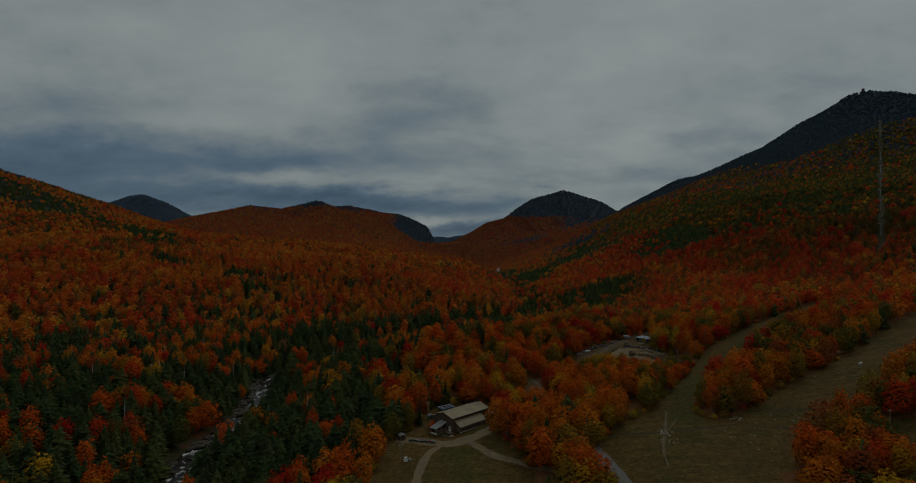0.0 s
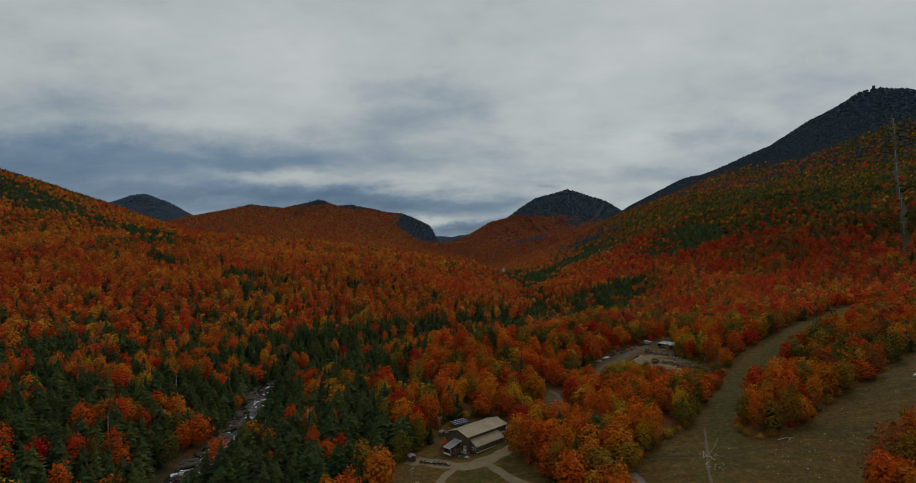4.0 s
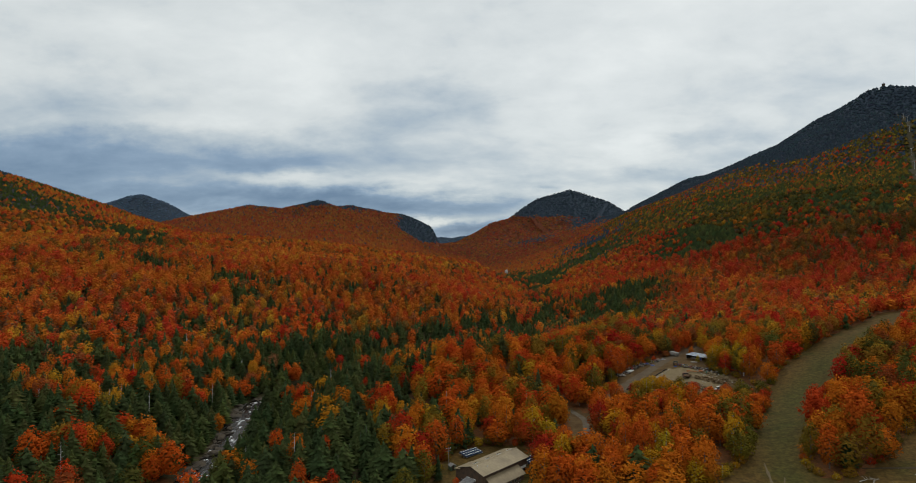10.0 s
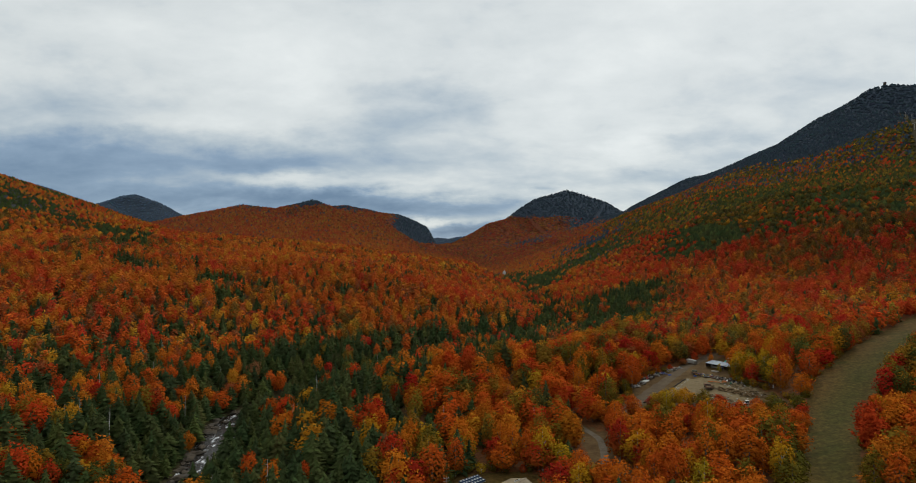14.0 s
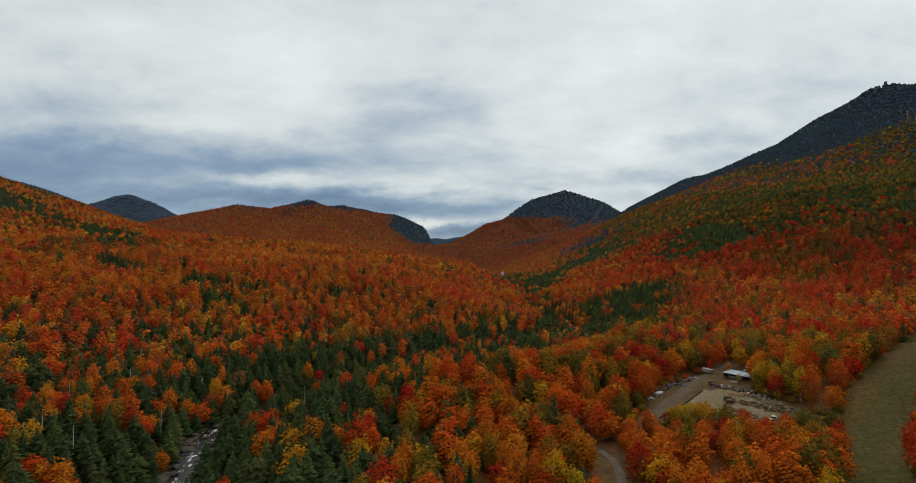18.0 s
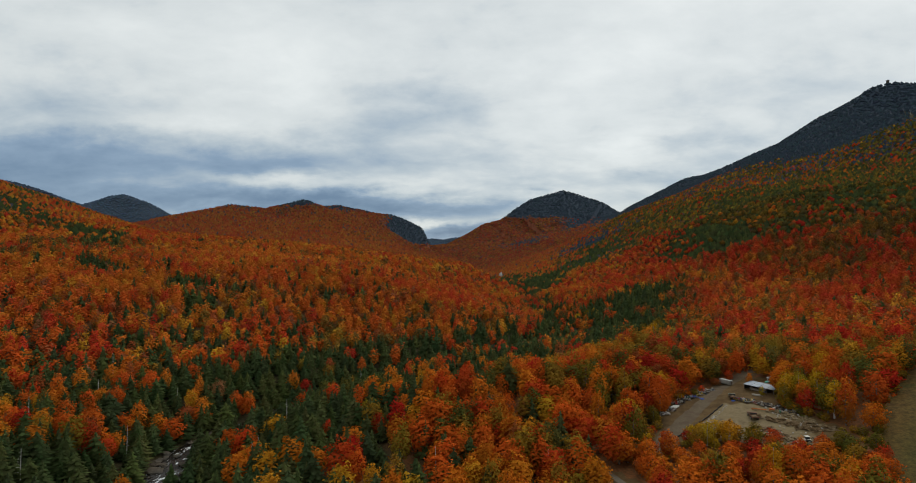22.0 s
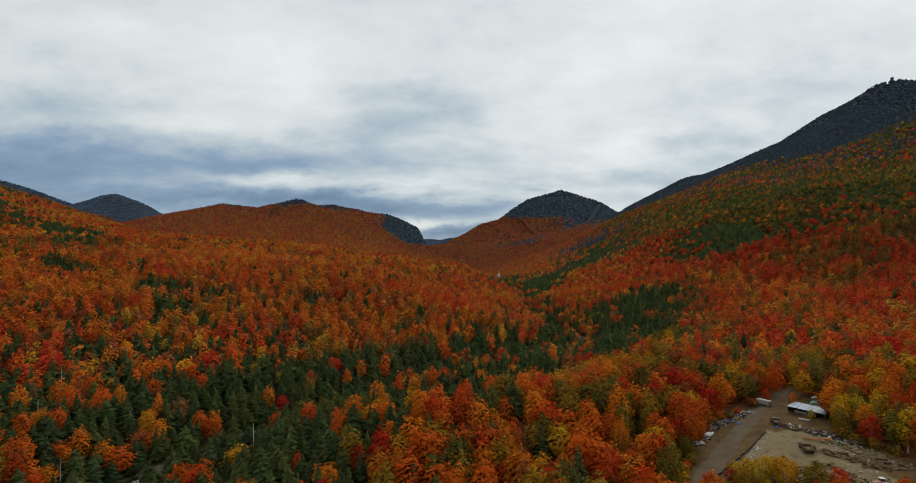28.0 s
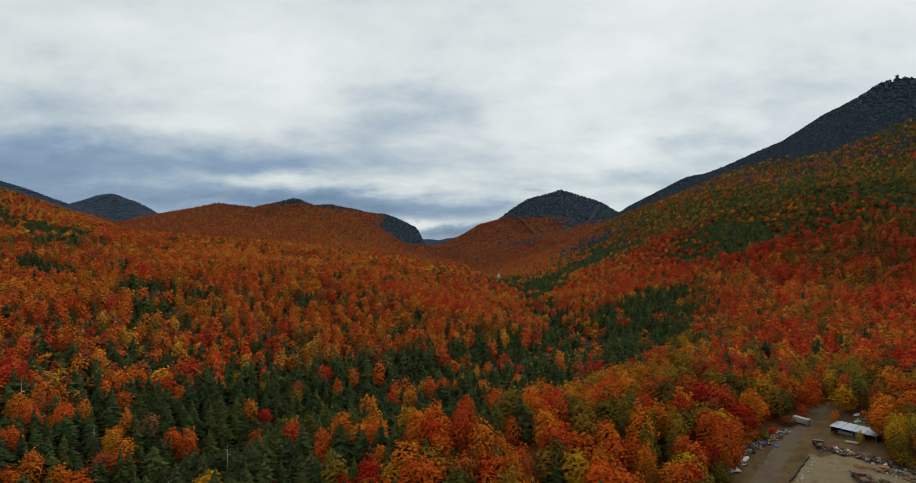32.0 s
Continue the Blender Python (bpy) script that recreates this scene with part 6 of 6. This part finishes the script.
for k in range(6):
    b = lump(20 + k, 1, 0.8, 0.6, 1, 0.3, -0.4)
    me = bpy.data.meshes.new("stone")
    b.to_mesh(me)
    b.free()
    me.materials.append(M_PALE_ROCK)
    STONES.append(me)


def stone(px, py, size, label, group):
    s = new("stone", STONES[rr.randrange(6)])
    s.matrix_basis = pose(px, py, float(height(px, py)) + 0.15 * size, rr.uniform(-15, 15), rr.uniform(-15, 15), rr.uniform(0, 360)) @ Matrix.Diagonal((size, size * rr.uniform(0.7, 1.2), size * rr.uniform(0.6, 1), 1))
    return tagged(s, label, "stone", group=group)


for k in range(90):
    t = rr.random()
    p = FA + (FB - FA) * t + np.array([0.66, -0.75]) * (1.2 + rr.random() * (1.0 + 2.6 * t))
    stone(p[0], p[1], rr.uniform(0.16, 0.45), "pale fieldstone beside the silt fence", "stones along the fence")
for k in range(150):
    t = rr.random()
    px, py = 108 + 12 * t + rr.gauss(0, 1.6), 354 - 17 * t + rr.gauss(0, 1.6)
    if k % 2:
        px, py = 127 + rr.gauss(0, 3.5), 366 - 20 * rr.random() + rr.gauss(0, 1.5)
    stone(px, py, rr.uniform(0.14, 0.5), "pale rubble stone in the dug soil", "rubble in the yard")


for k in range(110):
    u = rr.random()
    px, py = (rr.gauss(128, 16), rr.gauss(218, 9)) if k < 80 else (82 + rr.gauss(0, 1.6), 221 - 12 * rr.random())
    if bool(inside(np.array([px]), np.array([py]), MEADOW)[0]):
        stone(px, py, rr.uniform(0.10, 0.30), "small pale stone lying on the mown meadow", "stones on the meadow")


def heap(px, py, sx, sy, sz, turned, mat, label, seed):
    h_ = part("soil_mound", lump(seed, sx, sy, sz, 3, 0.62, -0.2), mat, None)
    h_.matrix_basis = pose(px, py, float(height(px, py)) - 0.1, 0, 0, turned)
    return tagged(h_, label, "heap", group="heaps of dug soil")


MOUNDS = [((114, 356), (118, 341), 13, M_SOIL), ((119, 364), (129, 344), 16, M_SOIL), ((126, 369), (134, 348), 14, M_GRAVEL), ((107, 352), (122, 335), 12, M_GRAVEL), ((131, 352), (136, 338), 7, M_SOIL)]
for row, (a, b, n, mat) in enumerate(MOUNDS):
    for k in range(n):
        u = (k + rr.random() * 0.6) / n
        px, py = a[0] + u * (b[0] - a[0]) + rr.gauss(0, 0.9), a[1] + u * (b[1] - a[1]) + rr.gauss(0, 0.9)
        heap(px, py, rr.uniform(1.0, 2.2), rr.uniform(0.8, 1.5), rr.uniform(0.5, 1.15), rr.uniform(0, 180), mat, "low heap of dug brown soil in the yard" if mat is M_SOIL else "low heap of pale gravelly soil in the yard", 40 + 20 * row + k)


M_DEBRIS = surface("trodden_debris", (0.020, 0.016, 0.011), (0.085, 0.066, 0.045), 2.6, 0.95, bump=0.9, depth=0.15, stain=(0.035, 0.028, 0.022))
M_DULL = surface("dirty_pale_paint", (0.22, 0.21, 0.18), (0.40, 0.38, 0.33), 3, 0.8, stain=(0.16, 0.14, 0.11))


def scrap_pile(m, n, reach, mats, label, seed):
    """Boards, bars, sheets and drums thrown together."""
    r = random.Random(seed)
    s = thing("scrap_pile", m, label, "scrap", "scrap in the yard")
    bed = part("debris_bed", lump(seed, reach * 0.8, reach * 0.6, 0.55, 3, 0.5, -0.2), M_DEBRIS, s, "dark trodden debris")
    bed.matrix_basis = pose(0, 0, -0.05, 0, 0, r.uniform(0, 180))
    for k in range(n):
        a, d = r.uniform(0, 360), reach * r.random()
        mt = mats[r.randrange(len(mats))]
        kind = r.choice(("board", "board", "bar", "sheet", "drum"))
        if kind == "board":
            bm = box(-r.uniform(0.7, 1.9), r.uniform(0.7, 1.9), -0.15, 0.15, -0.04, 0.04, 0.01)
        elif kind == "bar":
            bm = rod((-1.6, 0, 0), (1.6, 0, 0), 0.07, 0.07, 6)
        elif kind == "sheet":
            bm = box(-0.9, 0.9, -0.6, 0.6, -0.025, 0.025, 0.01)
        else:
            bm = rod((0, 0, -0.4), (0, 0, 0.4), 0.3, 0.3, 10)
        o = part(kind, bm, mt, s)
        o.matrix_basis = pose(d * math.cos(a), d * math.sin(a), 0.18 + 0.7 * max(0, 1 - d / reach) * r.random() + (0.25 if kind == "drum" else 0), r.uniform(-14, 14), r.uniform(-14, 14), r.uniform(0, 360))
    return s


MIXED = [M_PLANK, M_RUST, M_STEEL, M_BLACK, M_DULL]
scrap_pile(on_ground(96, 394), 40, 3.4, MIXED + [M_TRIM], "heap of grey boards and scrap metal by the trees", 1)
scrap_pile(on_ground(112, 402.5), 36, 3.0, [M_BLACK, M_RUST, M_PLANK, M_STEEL, M_TRIM], "dark heap of scrap metal and boards", 2)
scrap_pile(on_ground(105, 398), 26, 2.6, [M_TARPBLUE, M_PLANK, M_RUST, M_BLACK], "heap of scrap with a blue drum", 3)
scrap_pile(on_ground(124, 382.5), 42, 3.0, [M_YELLOWPAINT, M_DULL, M_BLACK, M_BLUE, M_STEEL], "heap of yellow and white discarded machine parts", 4)
scrap_pile(on_ground(121.5, 386.5), 22, 2.5, [M_ORANGEPAINT, M_REDPAINT, M_BLUE, M_BLACK, M_YELLOWPAINT], "heap of orange and red machine parts", 5)
scrap_pile(on_ground(127.5, 376), 40, 3.4, [M_PLANK, M_PLANK, M_RUST, M_BLACK, M_DULL], "scattered pale boards and rusty scrap", 6)
scrap_pile(on_ground(116.5, 404.5), 14, 2.4, [M_DULL, M_BLUE, M_STEEL, M_PLANK], "loose scrap along the track", 7)
scrap_pile(on_ground(85, 381), 18, 2.2, [M_PLANK, M_STEEL, M_DULL], "loose pale boards at the edge of the yard", 8)
scrap_pile(on_ground(129, 367), 34, 3.2, [M_PLANK, M_RUST, M_STEEL, M_BLACK, M_TARPGREEN], "low heap of weathered scrap before the trees", 9)
scrap_pile(on_ground(100, 396.5), 30, 2.6, [M_RUST, M_BLACK, M_PLANK, M_DULL, M_REDPAINT], "dense heap of boards and red scrap", 10)
scrap_pile(on_ground(147, 404), 16, 2.4, [M_TARPGREEN, M_DULL, M_BLACK], "green and white scrap behind the open shed", 11)

ALONG = [(88, 385), (93.5, 391.5), (102.5, 398.5), (108.5, 401), (122, 385), (126, 379.5), (130, 371.5), (131.5, 364.5)]
for k, (px, py) in enumerate(ALONG):
    scrap_pile(on_ground(px, py), 34, 2.7, [M_PLANK, M_RUST, M_BLACK, M_TRIM, M_STEEL, (M_DULL, M_REDPAINT, M_BLUE, M_YELLOWPAINT)[k % 4]], "tangled heap of dark weathered boards and scrap metal", 20 + k)


def pipe_stack(m, n, mat, label):
    s = thing("pipe_stack", m, label, "pipes")
    r = random.Random(n)
    for k in range(n):
        o = part("pipe", rod((-2.6, 0, 0), (2.6, 0, 0), 0.13, 0.13, 10), mat, s)
        o.matrix_basis = pose(r.uniform(-0.5, 0.5), -1.4 + 0.31 * (k % 9) + 0.15 * (k // 9), 0.14 + 0.24 * (k // 9), 0, 0, r.uniform(-7, 7))
    return s


pipe_stack(on_ground(91.5, 388, 48), 16, M_WHITE, "stack of pale pipes lying by the track")


def tarp(m, mat, sx, sy, label):
    """A sheet thrown over something, with folds."""
    bm = bmesh.new()
    bmesh.ops.create_grid(bm, x_segments=14, y_segments=14, size=1)
    for v in bm.verts:
        d = max(abs(v.co.x), abs(v.co.y))
        v.co = Vector((v.co.x * sx, v.co.y * sy, 0.45 * (1 - d ** 3) + 0.14 * noise.noise(v.co * 4) + 0.06))
    bmesh.ops.solidify(bm, geom=bm.faces[:], thickness=0.03)
    o = part("tarpaulin", bm, mat, None)
    o.matrix_basis = m
    return tagged(o, label, "tarpaulin")


tarp(on_ground(105, 401.2, 20), M_REDPAINT, 1.9, 1.0, "red tarpaulin thrown over scrap")
tarp(on_ground(102.5, 398.6, 50), M_TARPGREEN, 1.7, 1.1, "green tarpaulin thrown over scrap")
tarp(on_ground(107.5, 394.5, 0), M_TARPBLUE, 1.0, 0.9, "blue tarpaulin on the ground by the track")
tarp(on_ground(120.5, 389, 30), M_TARPBLUE, 1.5, 0.8, "blue tarpaulin beside the machine parts")
tarp(on_ground(118.2, 386.4, 10), M_TARPBLUE, 0.9, 0.7, "blue tarpaulin beside the pickup truck")
tarp(on_ground(128.5, 371.5, 10), M_WHITE, 0.9, 0.5, "white sheet lying over rubble")
tarp(on_ground(125.5, 373.2, 60), M_PLANK, 0.8, 0.5, "weathered sheet lying over rubble")


def boat(m, mat, label):
    b = thing("rowing_boat", m, label, "boat")
    bm = bmesh.new()
    bmesh.ops.create_uvsphere(bm, u_segments=16, v_segments=8, radius=1)
    for v in bm.verts:
        v.co = Vector((v.co.x * 2.3, v.co.y * 0.75 * (1 - 0.15 * v.co.x), max(0, v.co.z) * 0.6 + 0.1))
    part("hull", bm, mat, b)
    part("keel", rod((-1.9, 0, 0.68), (1.9, 0, 0.6), 0.05, 0.05, 6), mat, b)
    return b


boat(on_ground(144.5, 405, 40), M_TEAL, "upturned teal boat behind the shed")
boat(on_ground(149.5, 411.5, 30), M_WHITE, "upturned white boat behind the shed")

plough = thing("conveyor_frame", on_ground(122.5, 371, -45), "orange steel conveyor frame lying in the yard", "machine")
for s in (-1, 1):
    part("beam", rod((-4.2, s * 0.5, 0.3), (4.2, s * 0.5, 0.9), 0.12, 0.12, 6), M_ORANGEPAINT, plough)
for k in range(8):
    part("roller", rod((-3.9 + 1.1 * k, -0.5, 0.33 + 0.078 * k), (-3.9 + 1.1 * k, 0.5, 0.33 + 0.078 * k), 0.09, 0.09, 8), M_RUST, plough)
for s in (-3.5, 3.5):
    part("leg", box(s - 0.08, s + 0.08, -0.5, 0.5, -0.1, 0.6 + 0.07 * s, 0.01), M_ORANGEPAINT, plough)
part("hopper", prism([(3.2, 0.7), (4.6, 0.7), (5.0, 1.7), (2.9, 1.7)], 1.4, "y", -0.7), M_ORANGEPAINT, plough)

# ---- the meadow ----
hyd = thing("snow_hydrant", on_ground(81.8, 221, 15), "pale snowmaking hydrant among trampled stones", "hydrant")
part("riser", rod((0, 0, -0.2), (0, 0, 1.6), 0.12, 0.1, 8), M_WHITE, hyd)
part("valve", box(-0.3, 0.3, -0.15, 0.15, 0.9, 1.25, 0.04), M_STEEL, hyd)
part("hose", rod((0, 0.1, 0.8), (1.6, 0.5, 0.1), 0.07, 0.07, 6), M_WHITE, hyd)
for k in range(14):
    stone(82.5 + rr.gauss(0, 1.6), 221.2 + rr.gauss(0, 1.0), rr.uniform(0.12, 0.3), "pale stone at the foot of the hydrant", "stones on the meadow")
for k in range(120):
    px, py = rr.uniform(60, 240), rr.uniform(180, 330)
    if bool(inside(np.array([px]), np.array([py]), MEADOW)[0]) and py < 0.62 * px + 196:
        stone(px, py, rr.uniform(0.10, 0.24), "pale stone lying on the meadow", "stones on the meadow")


def log(px, py, turned, long_, label):
    l = thing("fallen_trunk", on_ground(px, py, turned), label, "log")
    part("stem", rod((-long_ / 2, 0, 0.18), (long_ / 2, 0, 0.14), 0.13, 0.06, 8), M_BIRCH, l)
    for k in range(4):
        part("branch", rod((long_ * (0.05 + 0.1 * k), 0, 0.25), (long_ * (0.12 + 0.1 * k), (-1) ** k * 1.3, 0.6), 0.05, 0.02, 5), M_BIRCH, l)
    return l


log(117, 232.5, 25, 6, "bleached fallen birch trunk at the edge of the trees")
log(118.8, 231.2, 50, 4.5, "bleached fallen birch trunk at the edge of the trees")
gun = thing("snow_gun", on_ground(199, 271, 20), "white snow gun standing on the meadow", "snow gun")
part("barrel", rod((-0.9, 0, 2.2), (0.9, 0, 2.6), 0.45, 0.55, 14), M_WHITE, gun)
part("mast", rod((0, 0, 0), (0, 0, 2.2), 0.1, 0.1, 8), M_STEEL, gun)
for k in range(3):
    part("leg", rod((0, 0, 0.9), (1.0 * math.cos(2.1 * k), 1.0 * math.sin(2.1 * k), 0.0), 0.05, 0.05, 6), M_STEEL, gun)

# ---- far landmarks ----
SUMMIT = (1380, 1850)
st = thing("summit_station", pose(*SUMMIT, float(height(*SUMMIT)) + 4, 0, 0, 30), "small weather station with a mast on the summit", "building")
part("footing", box(-5, 5, -4, 4, -8, 0, 0.2), M_ROCK, st)
part("tower", box(-4, 4, -3, 3, 0.01, 8, 0.2), M_ROCK, st)
part("roof", box(-5, 5, -4, 4, 8.01, 9, 0.2), M_STEEL, st)
part("mast", rod((2, 0, 9), (2, 0, 17), 0.4, 0.2, 8), M_STEEL, st)
cl = part("rock_face", lump(77, 4, 5, 14, 3, 0.2, -0.3), M_PALE_ROCK, None)
cl.matrix_basis = pose(106, 1440, 22)
tagged(cl, "pale bare rock face above the river", "rock")


def lift_tower(px, py, tall_):
    t = thing("lift_tower", on_ground(px, py, -37.8, 0.5), "pale steel ski lift tower in the cut through the wood", "lift tower", "towers of the ski lift")
    part("mast", rod((0, 0, 0), (0, 0, tall_), 0.34, 0.24, 10), M_STEEL, t)
    part("crossarm", box(-3.2, 3.2, -0.2, 0.2, tall_, tall_ + 0.4, 0.05), M_STEEL, t)
    for q in (-3.0, 3.0):
        part("sheave_frame", box(q - 0.25, q + 0.25, -2.0, 2.0, tall_ + 0.42, tall_ + 0.8, 0.05), M_STEEL, t)
    return t


for k in range(11):
    u = 0.06 + 0.092 * k
    lift_tower(LIFT[0][0] + u * (LIFT[1][0] - LIFT[0][0]), LIFT[0][1] + u * (LIFT[1][1] - LIFT[0][1]), 15)


# ---- dead trees ----
def dead_tree(px, py, tall_, seed):
    r = random.Random(seed)
    d = thing("dead_tree", on_ground(px, py, r.uniform(0, 360), 0.3), "bleached bare dead tree standing among spruces", "tree", "dead trees by the river")
    part("trunk", rod((0, 0, 0), (0.2, 0.1, tall_), 0.2, 0.04, 7), M_BIRCH, d)
    for k in range(9):
        h_, a = tall_ * (0.35 + 0.065 * k), r.uniform(0, 6.3)
        part("branch", rod((0.05, 0.03, h_), (1.5 * math.cos(a) * (1.2 - 0.08 * k), 1.5 * math.sin(a) * (1.2 - 0.08 * k), h_ + 0.5), 0.05, 0.015, 4), M_BIRCH, d)


dr = random.Random(12)
for k in range(27):
    px, py = dr.uniform(-230, -60), dr.uniform(265, 470)
    if k > 24:
        px, py = dr.uniform(-20, 70), dr.uniform(300, 400)
    if abs(px - float(river_x(py))) > 12 and not bool(open_land(np.array([px]), np.array([py]))[0]):
        dead_tree(px, py, dr.uniform(11, 17), k)
red_cart = thing("garden_tractor", on_ground(20.5, 262, 70), "small red garden tractor beside the lodge", "tractor")
part("body", prism([(-0.8, 0.5), (1.0, 0.5), (1.0, 0.95), (0.2, 1.0), (-0.8, 0.85)], 0.9, "y", -0.45), M_REDPAINT, red_cart)
part("seat", box(-0.6, -0.1, -0.25, 0.25, 0.95, 1.35, 0.05), M_BLACK, red_cart)
for wx, r_ in ((-0.55, 0.45), (0.75, 0.3)):
    for s in (-1, 1):
        wheel(red_cart, wx, s * 0.5, r_, 0.22)
pole(on_ground(161, 204.5, 20), 7.5, "weathered wooden pole with a crossarm in a small clearing", 1, 0)
